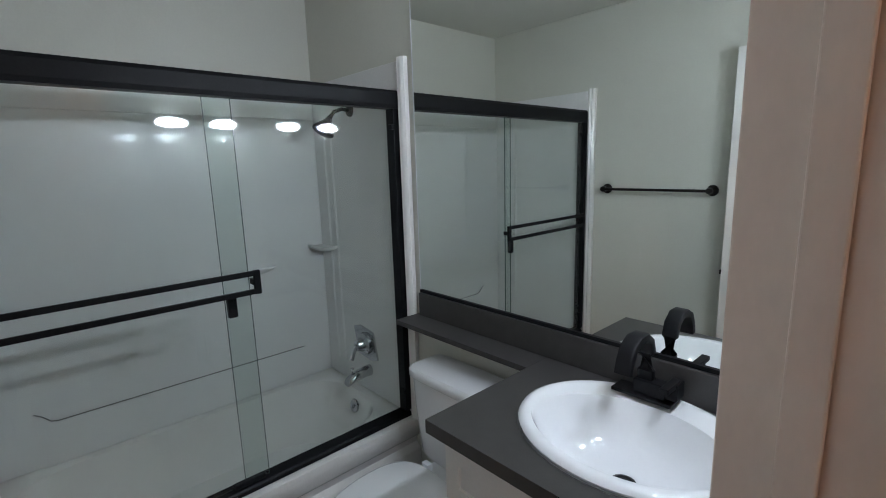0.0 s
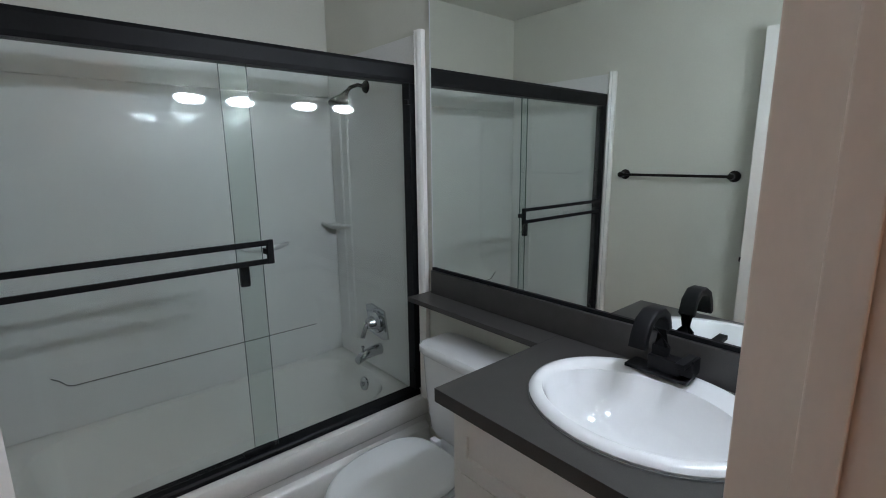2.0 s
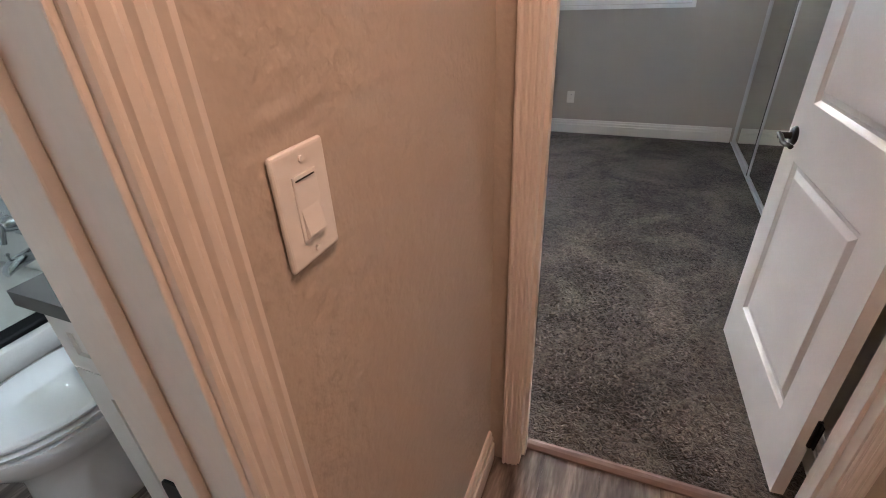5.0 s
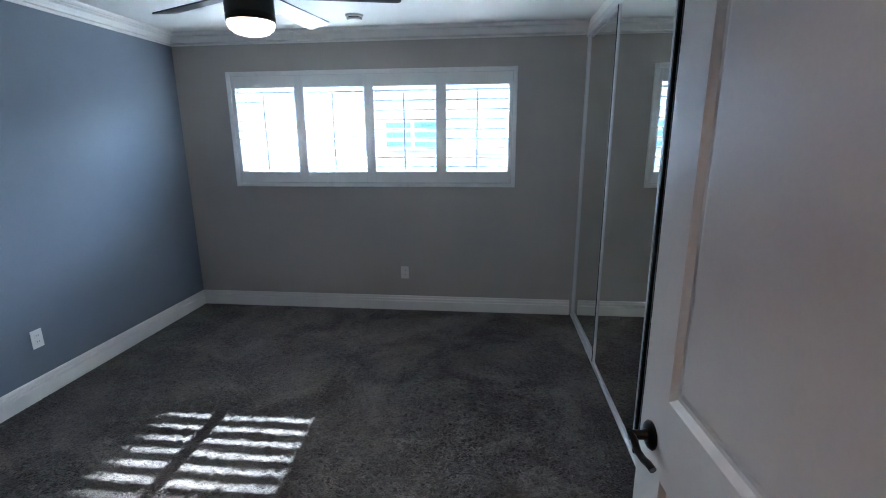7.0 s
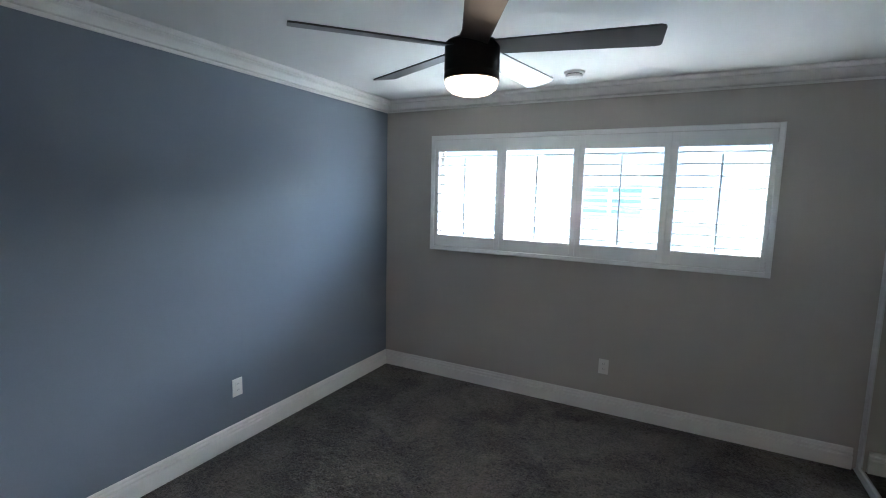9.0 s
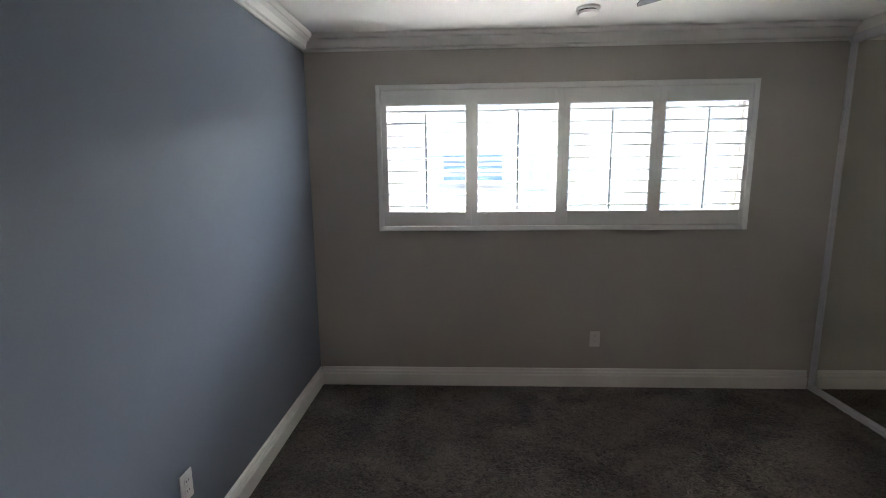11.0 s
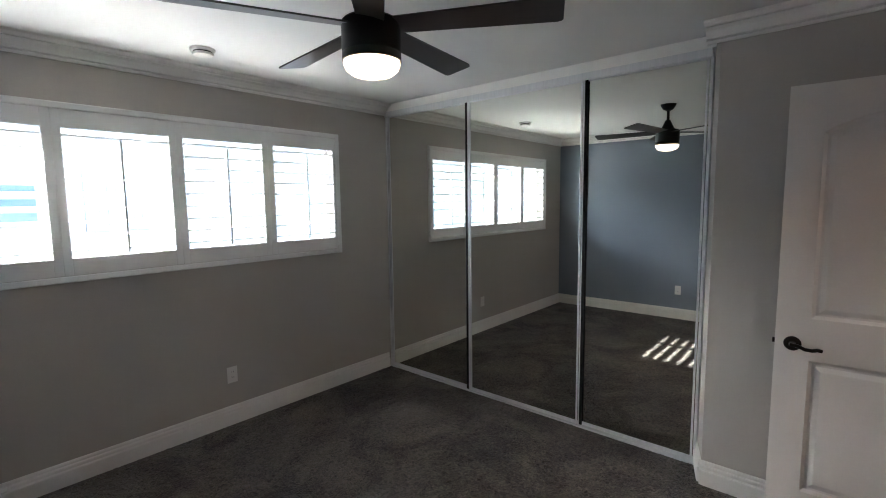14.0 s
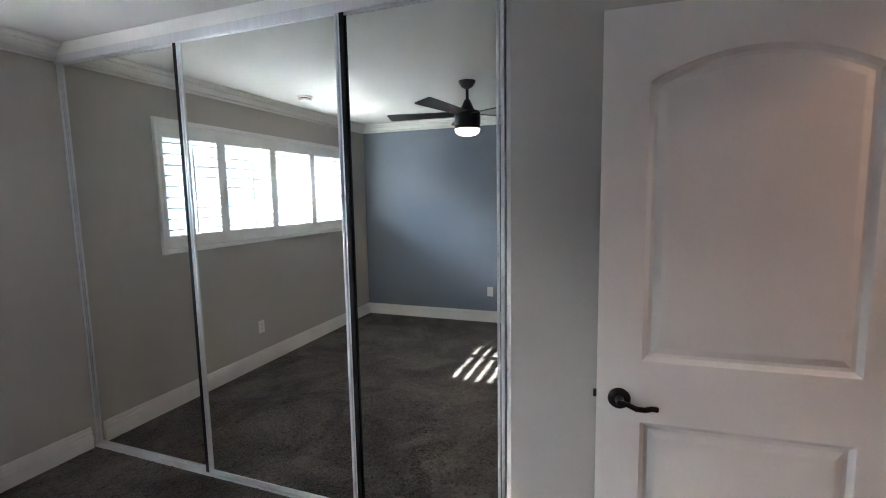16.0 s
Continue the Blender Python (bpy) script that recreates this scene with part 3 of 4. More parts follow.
for a, c, z0, z1, kind in NEIGHBOURS:
    w = part("window", box(a, YB - 0.05, z0, c, YB - 0.004, z1, 0.004), M_STUCCO, nb, "white-framed window")
    if kind == "blinds":
        k = int((c - a) / 0.11)
        for i in range(k):
            part("blind_slat", box(a + 0.06 + i * 0.11, YB - 0.075, z0 + 0.06, a + 0.155 + i * 0.11, YB - 0.052, z1 - 0.06, 0.002), M_BLIND, w)
    else:
        rows = 3
        for i in range(rows):
            for (p, q) in ((a + 0.06, (a + c) / 2 - 0.04), ((a + c) / 2 + 0.04, c - 0.06)):
                h = (z1 - z0 - 0.1) / rows
                part("pane", box(p, YB - 0.07, z0 + 0.05 + i * h, q, YB - 0.052, z0 + 0.05 + (i + 1) * h - 0.06, 0.002), M_EXTGLASS, w)

# ---------------------------------------------------------------- closet with mirrored doors
CLX = 3.512
CLY = (-0.006, -0.964, -1.902, -2.632)
CT = 2.362
structure("closet_header", box(CLX - 0.012, -2.66, CT + 0.012, CLX + 0.09, -0.002, CEIL - 0.001, 0.003), M_TRIM, "white header above the closet doors")
rail = thing("closet_track", "aluminium bottom and top tracks of the closet", "closet track")
part("bottom_track", box(CLX - 0.014, -2.634, 0.0, CLX + 0.05, -0.004, 0.012, 0.002), M_ALU, rail)
part("top_track", box(CLX - 0.016, -2.634, CT - 0.035, CLX - 0.008, -0.004, CT + 0.011, 0.001), M_ALU, rail)
part("side_channel", box(CLX - 0.004, -0.008, 0.014, CLX + 0.03, -0.003, CT - 0.03, 0.001), M_ALU, rail)
part("side_channel", box(CLX - 0.008, -2.640, 0.014, CLX + 0.03, -2.6345, CT - 0.03, 0.001), M_ALU, rail)
for k, (y1, y0, dx) in enumerate(((-0.013, -0.975, 0.014), (-0.953, -1.912, 0.0), (-1.890, -2.632, 0.014))):
    ym, half = (y0 + y1) / 2, (y1 - y0) / 2
    cd = thing("closet_door", "floor-to-ceiling mirrored sliding closet door in an aluminium frame", "closet door", "mirrored closet doors", at=(CLX + dx, ym, 0), rz=0.3)
    x, y0, y1 = 0, -half, half
    part("mirror", box(x, y0 + 0.012, 0.04, x + 0.004, y1 - 0.012, CT - 0.04), M_CLMIRROR, cd)
    ch = [(-0.006, 0), (0.008, 0), (0.008, 0.027), (-0.006, 0.027), (-0.007, 0.022), (-0.006, 0.017), (0.003, 0.016), (0.003, 0.010), (-0.006, 0.009)]
    part("frame_stile", extrude([(x + u, y0 + v) for u, v in ch], 0.016, CT - 0.012, "z"), M_ALU, cd)
    part("frame_stile", extrude([(x + u, y1 - v) for u, v in ch], 0.016, CT - 0.012, "z"), M_ALU, cd)
    part("frame_rail", box(x - 0.004, y0 + 0.022, 0.016, x + 0.008, y1 - 0.022, 0.040, 0.002), M_ALU, cd)
    part("frame_rail", box(x - 0.004, y0 + 0.022, CT - 0.04, x + 0.008, y1 - 0.022, CT - 0.014, 0.002), M_ALU, cd)
    if k == 1:
        # black strips put the shade of the gaps between doors into colour
        part("gap_shade", box(x - 0.008, y1 + 0.0003, 0.02, x + 0.006, y1 + 0.020, CT - 0.014), M_BLACK, cd, "black strip for the shade in the gap between the doors")
        part("gap_shade", box(x - 0.008, y0 - 0.017, 0.02, x + 0.006, y0 - 0.0003, CT - 0.014), M_BLACK, cd, "black strip for the shade in the gap between the doors")

# ---------------------------------------------------------------- panelled doors
def arch(x0, z0, x1, z1, rise):
    pts = [(x0, z0), (x1, z0), (x1, z1 - rise)]
    n = 12
    for i in range(1, n):
        s = i / n
        pts.append((x1 + (x0 - x1) * s, z1 - rise + rise * (1 - (2 * s - 1) ** 2)))
    pts.append((x0, z1 - rise))
    return pts

MOULD = [(0.004, 0.004), (0.014, 0.011), (0.024, 0.0115), (0.044, 0.003), (0.048, 0.0025)]
def lever(parent, x, y, z, out, toward, reach=1.0):
    """A round rose with a wave-shaped lever."""
    toward_end = toward * reach
    h = part("door_handle", lathe([(0.001, 0), (0.032, 0), (0.033, 0.004), (0.028, 0.01), (0.014, 0.013), (0.011, 0.02), (0.011, 0.05), (0.001, 0.052)], 28,
             Matrix.Translation((x, y, z)) @ pose(0, 0, 0, -90 if out > 0 else 90)), M_BRONZE, parent, "dark bronze wave lever", smooth=True)
    yo = y + out * 0.046
    tubepts = [(x - toward_end * 0.008, yo, z + 0.004), (x + toward_end * 0.02, yo, z + 0.001), (x + toward_end * 0.045, yo, z - 0.010), (x + toward_end * 0.07, yo - out * 0.004, z - 0.012), (x + toward_end * 0.088, yo - out * 0.006, z - 0.007), (x + toward_end * 0.104, yo - out * 0.01, z - 0.010)]
    part("lever", tube(tubepts, 0.008, 12), M_BRONZE, h, smooth=True)
    return h
def hinge(parent, x, y, z):
    b = box(x - 0.018, y - 0.002, z - 0.045, x + 0.012, y + 0.002, z + 0.045, 0.001)
    lathe([(0.001, -0.05), (0.0065, -0.05), (0.0065, 0.05), (0.001, 0.05)], 12, Matrix.Translation((x, y + 0.004, z)), b)
    part("hinge", b, M_BLACK, parent, "black butt hinge")

W2, H2 = 0.80, 2.03
bd = thing("door_1", "open white two-panel door with an arched upper panel and dark lever", "door", at=(3.207, -3.812, 0.016), rz=93.4)
bd["kind"] = "structure"
part("leaf", panel_leaf(W2, H2, 0.035, [arch(0.135, 1.02, W2 - 0.125, 1.90, 0.075), rect(0.135, 0.215, W2 - 0.125, 0.83)], MOULD), M_DOOR, bd)
lever(bd, W2 - 0.065, 0.0175, 0.90, 1, -1)
lever(bd, W2 - 0.065, -0.0175, 0.90, -1, -1)
part("latch", box(W2, -0.008, 0.89, W2 + 0.010, 0.006, 0.912, 0.002), M_BRONZE, bd)
for hz in (0.28, 1.02, 1.80):
    hinge(bd, -0.004, -0.018, hz)

W1 = 0.61
ba = thing("door_2", "open white bathroom door with a dark bronze lever", "door", at=(2.208, -5.425, 0.016), rz=175)
ba["kind"] = "structure"
part("leaf", panel_leaf(W1, H2, 0.035, [arch(0.12, 1.02, W1 - 0.11, 1.90, 0.06), rect(0.12, 0.215, W1 - 0.11, 0.83)], MOULD), M_DOOR, ba)
lever(ba, W1 - 0.085, -0.0175, 0.958, -1, -1, 0.7)
lever(ba, W1 - 0.085, 0.0175, 0.958, 1, -1, 0.7)
part("latch", box(W1, -0.008, 0.948, W1 + 0.010, 0.006, 0.970, 0.002), M_BRONZE, ba)
for hz in (0.28, 1.02, 1.80):
    hinge(ba, -0.004, 0.018, hz)

# ---------------------------------------------------------------- outlets, switch, smoke detector
def outlet(label, m):
    o = thing("wall_outlet", label, "outlet", "wall outlets")
    part("plate", box(-0.036, -0.006, -0.058, 0.036, 0, 0.058, 0.0025), M_PLASTIC, o)
    for dz in (-0.02, 0.02):
        s = part("socket", box(-0.017, -0.0085, dz - 0.015, 0.017, -0.0055, dz + 0.015, 0.002), M_PLASTIC, o)
        for dx in (-0.006, 0.006):
            part("slot", box(dx - 0.001, -0.0092, dz - 0.002, dx + 0.001, -0.0083, dz + 0.007), M_SLOT, s)
    part("screw", lathe([(0.0005, 0), (0.003, 0), (0.003, 0.0015), (0.0005, 0.0018)], 10, Matrix.Translation((0, -0.006, 0)) @ pose(0, 0, 0, 90)), M_PLASTIC, o)
    o.matrix_basis = m
    return o
outlet("white duplex outlet on the greige wall", pose(1.995, -0.0005, 0.362))
outlet("white duplex outlet on the slate-blue wall", pose(0.0005, -1.664, 0.378, 0, 0, 90))

sw = thing("light_switch", "white rocker light switch on the tan hall wall", "light switch", at=(2.3405, -4.641, 1.236), rz=90)
part("plate", box(-0.039, -0.007, -0.059, 0.039, 0, 0.059, 0.004, seg=3), M_PLASTIC, sw)
part("insert", box(-0.0175, -0.0085, -0.034, 0.0175, -0.0065, 0.034, 0.001), M_PLASTIC, sw)
part("slot", box(-0.014, -0.0092, 0.0285, 0.014, -0.0083, 0.0298), M_SLOT, sw)
rk = part("rocker", extrude([(-0.0085, 0.0), (-0.0135, -0.027), (-0.0085, -0.031)], -0.0135, 0.0135, "x"), M_PLASTIC, sw)
for dz in (-0.047, 0.047):
    part("screw", lathe([(0.0005, 0), (0.0035, 0), (0.003, 0.0018), (0.0005, 0.002)], 12, Matrix.Translation((0, -0.0068, dz)) @ pose(0, 0, 0, 90)), M_PLASTIC, sw)

sd = thing("smoke_detector", "round white smoke detector on the ceiling", "smoke detector", at=(1.754, -0.43, CEIL))
part("base", lathe([(0.001, 0), (0.066, 0), (0.066, -0.012), (0.06, -0.016), (0.001, -0.016)], 32), M_PLASTIC, sd, smooth=True)
part("vent_ring", lathe([(0.001, -0.0162), (0.050, -0.0162), (0.050, -0.0225), (0.001, -0.0225)], 32), M_SLOT, sd, "dark vent gap", smooth=True)
part("cover", lathe([(0.001, -0.0228), (0.056, -0.0228), (0.056, -0.027), (0.05, -0.036), (0.02, -0.040), (0.001, -0.040)], 32), M_PLASTIC, sd, smooth=True)

# ---------------------------------------------------------------- ceiling fan
fan = thing("ceiling_fan", "dark bronze five-blade ceiling fan with a lit frosted lamp", "ceiling fan", at=(1.712, -1.926, 0))
part("canopy", lathe([(0.001, CEIL), (0.068, CEIL), (0.066, CEIL - 0.012), (0.045, CEIL - 0.045), (0.02, CEIL - 0.06), (0.001, CEIL - 0.06)], 32), M_FAN, fan, smooth=True)
part("downrod", lathe([(0.001, 2.26), (0.0125, 2.26), (0.0125, 2.39), (0.001, 2.39)], 16), M_FAN, fan, smooth=True)
part("motor_cone", lathe([(0.001, 2.295), (0.022, 2.295), (0.028, 2.28), (0.048, 2.235), (0.066, 2.206), (0.001, 2.206)], 32), M_FAN, fan, smooth=True)
part("housing", lathe([(0.001, 2.205), (0.096, 2.205), (0.104, 2.197), (0.104, 2.10), (0.1015, 2.097), (0.1015, 2.094), (0.104, 2.091), (0.104, 2.066), (0.001, 2.066)], 48), M_FAN, fan, smooth=True)
part("lamp_lens", lathe([(0.100, 2.0655), (0.100, 2.056), (0.093, 2.038), (0.072, 2.022), (0.04, 2.013), (0.001, 2.010)], 40), M_FANLENS, fan, "glowing frosted glass lens", smooth=True)
for k in range(5):
    ang = -61 + 72 * k
    b = bmesh.new()
    pts = [(0.092, -0.048), (0.64, -0.066), (0.655, -0.060), (0.66, -0.05), (0.66, 0.052), (0.654, 0.062), (0.64, 0.066), (0.092, 0.048)]
    extrude([(u, v) for u, v in pts], -0.003, 0.003, "z", b)
    o = part("blade", b, M_BLADE, fan)
    o.matrix_basis = pose(0, 0, 2.186, 0, 0, ang) @ pose(0, 0, 0, -12)

# ---------------------------------------------------------------- hall lamp
hl = thing("ceiling_light", "flush warm glass ceiling light in the hall", "ceiling light", at=(2.84, -4.72, CEIL))
part("base", lathe([(0.001, 0), (0.15, 0), (0.15, -0.02), (0.001, -0.02)], 32), M_BRONZE, hl, smooth=True)
part("shade", lathe([(0.14, -0.0205), (0.135, -0.05), (0.10, -0.085), (0.05, -0.1), (0.001, -0.103)], 32), M_HALLLENS, hl, "glowing warm glass shade", smooth=True)

# ---------------------------------------------------------------- bathroom: tub and shower
tub = thing("bathtub", "white alcove bathtub with a stepped apron", "bathtub")
TY0, TY1 = BY0 + 0.004, BY1 - 0.004
AP = [(0.70, 0.0), (0.772, 0.0), (0.772, 0.045), (0.762, 0.055), (0.762, 0.085), (0.776, 0.098), (0.776, 0.235), (0.770, 0.245), (0.748, 0.262), (0.748, 0.29), (0.764, 0.302), (0.772, 0.315), (0.772, 0.375), (0.764, 0.388), (0.75, 0.392), (0.70, 0.392)]
part("apron", extrude(AP, TY0, TY1, "y"), M_TUB, tub, smooth=True)
cx, cy = 0.33, (TY0 + TY1) / 2
rings = [oval(cx, cy, 0.37, 0.75, 0.388, 56, 40), oval(cx - 0.01, cy, 0.325, 0.69, 0.392, 56, 6), oval(cx - 0.01, cy, 0.31, 0.675, 0.38, 56, 5), oval(cx - 0.01, cy - 0.01, 0.285, 0.62, 0.20, 56, 4), oval(cx - 0.01, cy - 0.01, 0.25, 0.56, 0.09, 56, 3.5), oval(cx - 0.01, cy, 0.15, 0.40, 0.07, 56, 3)]
part("basin", loft(rings, cap0=False), M_TUB, tub, smooth=True)
part("overflow_plate", lathe([(0.001, 0), (0.036, 0), (0.034, 0.008), (0.012, 0.012), (0.010, 0.024), (0.001, 0.026)], 24, Matrix.Translation((0.37, -4.134, 0.335)) @ pose(0, 0, 0, 80)), M_CHROME, tub, "chrome overflow plate", smooth=True)
part("floor_bead", box(0.774, TY0, 0.0, 0.786, TY1, 0.012, 0.004), M_TUB, tub)

sur = thing("tub_surround", "glossy grey-white moulded tub surround panels", "tub surround")
part("back_panel", box(BX0 + 0.003, TY0, 0.394, BX0 + 0.023, TY1, 1.975, 0.002), M_SURR, sur)
def ledge_top(y):
    """Height of the moulded lower step of the back panel: level, with a scooped rise at the foot end."""
    e = max(0.0, (TY0 + TY1) / 2 - y - 0.50)
    return 0.576 + 0.05 * (1 - math.cos(min(1.0, e / 0.06) * math.pi)) / 2
ys = [TY0 + 0.19 + (TY1 - TY0 - 0.36) * i / 48 for i in range(49)]
part("back_ledge", loft([[(-0.0165, y, 0.394), (-0.006, y, 0.394), (-0.006, y, ledge_top(y) - 0.004), (-0.010, y, ledge_top(y)), (-0.0165, y, ledge_top(y))] for y in ys]), M_SURR, sur)
part("ledge_seam", tube([(-0.0085, y, ledge_top(y) + 0.001) for y in ys], 0.0022, 6), M_GREYLINE, sur, "thin dark grey line along the top of the step")
part("top_border", extrude([(-0.0165, 1.80), (-0.011, 1.803), (-0.011, 1.968), (-0.0165, 1.972)], TY0 + 0.02, TY1 - 0.02, "y"), M_SURR, sur)
def shelf(x, y, rx, ry, z):
    """A rounded lip over a hollow flare that runs back into the panel, added to give a bright oval highlight."""
    part("highlight_lip", loft([oval(x, y, rx * k, ry * k, z + dz, 32, 2.6) for k, dz in ((0.55, -0.03), (0.8, -0.02), (0.94, -0.012), (1.0, -0.005), (0.97, 0.0), (0.86, 0.001), (0.7, -0.006), (0.2, -0.008))]), M_SURR, sur, smooth=True)
shelf(0.03, TY1 - 0.03, 0.13, 0.07, 1.14)
shelf(-0.01, TY1 - 0.42, 0.05, 0.13, 1.06)
for y, s in ((TY1, -1), (TY0, 1)):
    e = box(BX0 + 0.026, min(y, y + s * 0.014), 0.394, 0.742, max(y, y + s * 0.014), 1.975, 0.003)
    part("end_panel", e, M_SURR, sur)
    for xx in (0.08, 0.15):
        part("rib", extrude([(xx, y + s * 0.013), (xx + 0.012, y + s * 0.020), (xx + 0.024, y + s * 0.013)], 0.5, 1.80, "z"), M_SURR, sur)
    part("edge_trim", extrude([(0.742, y), (0.742, y + s * 0.02), (0.756, y + s * 0.03), (0.768, y + s * 0.022), (0.776, y + s * 0.03), (0.79, y + s * 0.02), (0.79, y)], 0.392, 1.985, "z"), M_TUB, sur, "white edge strip")

def showerware():
    sh = thing("shower_fixture", "dark bronze shower head on a short arm", "shower")
    part("flange", lathe([(0.001, 0), (0.03, 0), (0.026, 0.008), (0.012, 0.012), (0.001, 0.012)], 24, Matrix.Translation((0.36, TY1 - 0.014, 1.815)) @ pose(0, 0, 0, 90)), M_BRONZE, sh, smooth=True)
    part("arm", tube([(0.36, TY1 - 0.016, 1.815), (0.36, TY1 - 0.06, 1.82), (0.36, TY1 - 0.10, 1.805), (0.36, TY1 - 0.125, 1.775)], 0.009, 12), M_BRONZE, sh, smooth=True)
    part("head", lathe([(0.001, 0.03), (0.012, 0.03), (0.016, 0.01), (0.022, 0.0), (0.042, -0.03), (0.052, -0.045), (0.052, -0.055), (0.045, -0.06), (0.001, -0.061)], 28, Matrix.Translation((0.36, TY1 - 0.135, 1.76)) @ pose(0, 0, 0, -32)), M_BRONZE, sh, smooth=True)
    va = thing("shower_valve", "chrome square-plate shower valve with a lever", "shower valve")
    b = extrude([(-0.10, 0.07), (-0.05, 0.085), (0.07, 0.07), (0.10, -0.07), (0.05, -0.085), (-0.07, -0.07)], -0.01, 0.0, "y")
    bmesh.ops.transform(b, matrix=Matrix.Translation((0.385, TY1 - 0.0145, 0.66)), verts=b.verts[:])
    part("plate", b, M_CHROME, va)
    part("hub", lathe([(0.001, 0), (0.058, 0), (0.054, 0.014), (0.036, 0.024), (0.03, 0.05), (0.024, 0.06), (0.001, 0.06)], 28, Matrix.Translation((0.39, TY1 - 0.025, 0.66)) @ pose(0, 0, 0, 90)), M_CHROME, va, smooth=True)
    part("lever", tube([(0.39, TY1 - 0.078, 0.665), (0.375, TY1 - 0.088, 0.63), (0.365, TY1 - 0.098, 0.585)], 0.012, 12), M_CHROME, va, smooth=True)
    so = thing("tub_spout", "chrome tub spout with a diverter pull", "tub spout")
    part("body", loft([[(0.40 + 0.027 * math.cos(a), y, z + h * math.sin(a)) for a in [2 * math.pi * i / 20 for i in range(20)]] for y, z, h in ((TY1 - 0.0145, 0.515, 0.03), (TY1 - 0.05, 0.515, 0.028), (TY1 - 0.11, 0.507, 0.025), (TY1 - 0.145, 0.493, 0.022), (TY1 - 0.155, 0.483, 0.012))]), M_CHROME, so, smooth=True)
    part("diverter", lathe([(0.001, 0), (0.005, 0), (0.005, 0.018), (0.009, 0.02), (0.009, 0.028), (0.001, 0.03)], 14, Matrix.Translation((0.40, TY1 - 0.12, 0.529))), M_CHROME, so, smooth=True)
showerware()

se = thing("shower_enclosure", "black-framed sliding glass doors on the bathtub", "shower door")
GX = 0.716
part("header", extrude([(GX - 0.03, 1.785), (GX + 0.022, 1.785), (GX + 0.026, 1.80), (GX + 0.026, 1.845), (GX + 0.018, 1.858), (GX - 0.026, 1.858), (GX - 0.03, 1.845)], TY0 + 0.016, TY1 - 0.016, "y"), M_BLACK, se)
part("sill_rail", extrude([(GX - 0.03, 0.394), (GX + 0.019, 0.394), (GX + 0.019, 0.408), (GX + 0.012, 0.416), (GX - 0.026, 0.428), (GX - 0.03, 0.42)], TY0 + 0.016, TY1 - 0.016, "y"), M_BLACK, se)
for y, s in ((TY1 - 0.016, -1), (TY0 + 0.016, 1)):
    part("side_jamb", box(GX - 0.028, min(y, y + s * 0.03), 0.428, GX + 0.024, max(y, y + s * 0.03), 1.785, 0.003), M_BLACK, se)
    for zz in (0.52, 1.70):
        part("bumper", box(GX + 0.024, min(y + s * 0.03, y + s * 0.042), zz, GX + 0.006, max(y + s * 0.03, y + s * 0.042), zz + 0.02, 0.002), M_BLACK, se)
part("guide", box(GX - 0.005, -4.85, 0.4285, GX + 0.02, -4.74, 0.446, 0.004), M_BLACK, se, "black bottom guide")
for x, y0, y1 in ((GX + 0.010, -5.50, -4.725), (GX - 0.016, -4.802, -4.052)):
    g = part("glass_panel", box(x - 0.003, y0, 0.434, x + 0.003, y1, 1.79), M_GLASS, se, "clear faintly green glass panel")
    g.visible_shadow = False
    for ye in (y0 - 0.0012, y1 + 0.0002):
        part("glass_edge", box(x - 0.003, ye, 0.434, x + 0.003, ye + 0.001, 1.79), M_GEDGE, g)
tb = part("towel_bar", box(GX + 0.045, -5.44, 1.198, GX + 0.057, -4.705, 1.216, 0.002), M_BLACK, se, "double black square towel bar")
box_b = box(GX + 0.045, -5.44, 1.135, GX + 0.057, -4.722, 1.153, 0.002)
part("lower_bar", box_b, M_BLACK, tb)
part("end_block", box(GX + 0.044, -4.722, 1.134, GX + 0.058, -4.700, 1.217, 0.002), M_BLACK, tb)
part("end_block", box(GX + 0.044, -5.462, 1.134, GX + 0.058, -5.44, 1.217, 0.002), M_BLACK, tb)
for y in (-4.715, -5.452):
    part("standoff", box(GX + 0.013, y - 0.008, 1.165, GX + 0.046, y + 0.008, 1.185, 0.001), M_BLACK, tb)
part("inner_pull", box(GX - 0.013, -4.80, 1.055, GX + 0.009, -4.770, 1.135, 0.004), M_BLACK, se, "black pull on the inner panel")

# towel bar on the wall
tw = thing("towel_rail", "dark bronze wall towel bar with round posts", "towel bar")
part("bar", tube([(0.885, BY0 + 0.06, 1.372), (1.475, BY0 + 0.06, 1.372)], 0.008, 12), M_BRONZE, tw, smooth=True)
for x in (0.88, 1.48):
    part("post", lathe([(0.001, 0), (0.03, 0), (0.03, 0.006), (0.018, 0.014), (0.012, 0.03), (0.014, 0.05), (0.018, 0.06), (0.014, 0.072), (0.001, 0.076)], 24, Matrix.Translation((x, BY0 + 0.0005, 1.372)) @ pose(0, 0, 0, -90)), M_BRONZE, tw, smooth=True)

# ---------------------------------------------------------------- vanity
va = thing("vanity_cabinet", "white shaker vanity cabinet with black pulls", "vanity")
CX0, CX1, CY = 1.544, 2.209, -4.552
part("side", box(CX0, CY, 0.10, CX0 + 0.018, BY1 - 0.003, 0.868, 0.001), M_CAB, va)
part("side", box(CX1 - 0.018, CY, 0.10, CX1, BY1 - 0.003, 0.868, 0.001), M_CAB, va)
part("bottom", box(CX0 + 0.0185, CY, 0.10, CX1 - 0.0185, BY1 - 0.003, 0.118, 0.001), M_CAB, va)
part("back", box(CX0 + 0.0185, BY1 - 0.012, 0.1185, CX1 - 0.0185, BY1 - 0.003, 0.868), M_CAB, va)
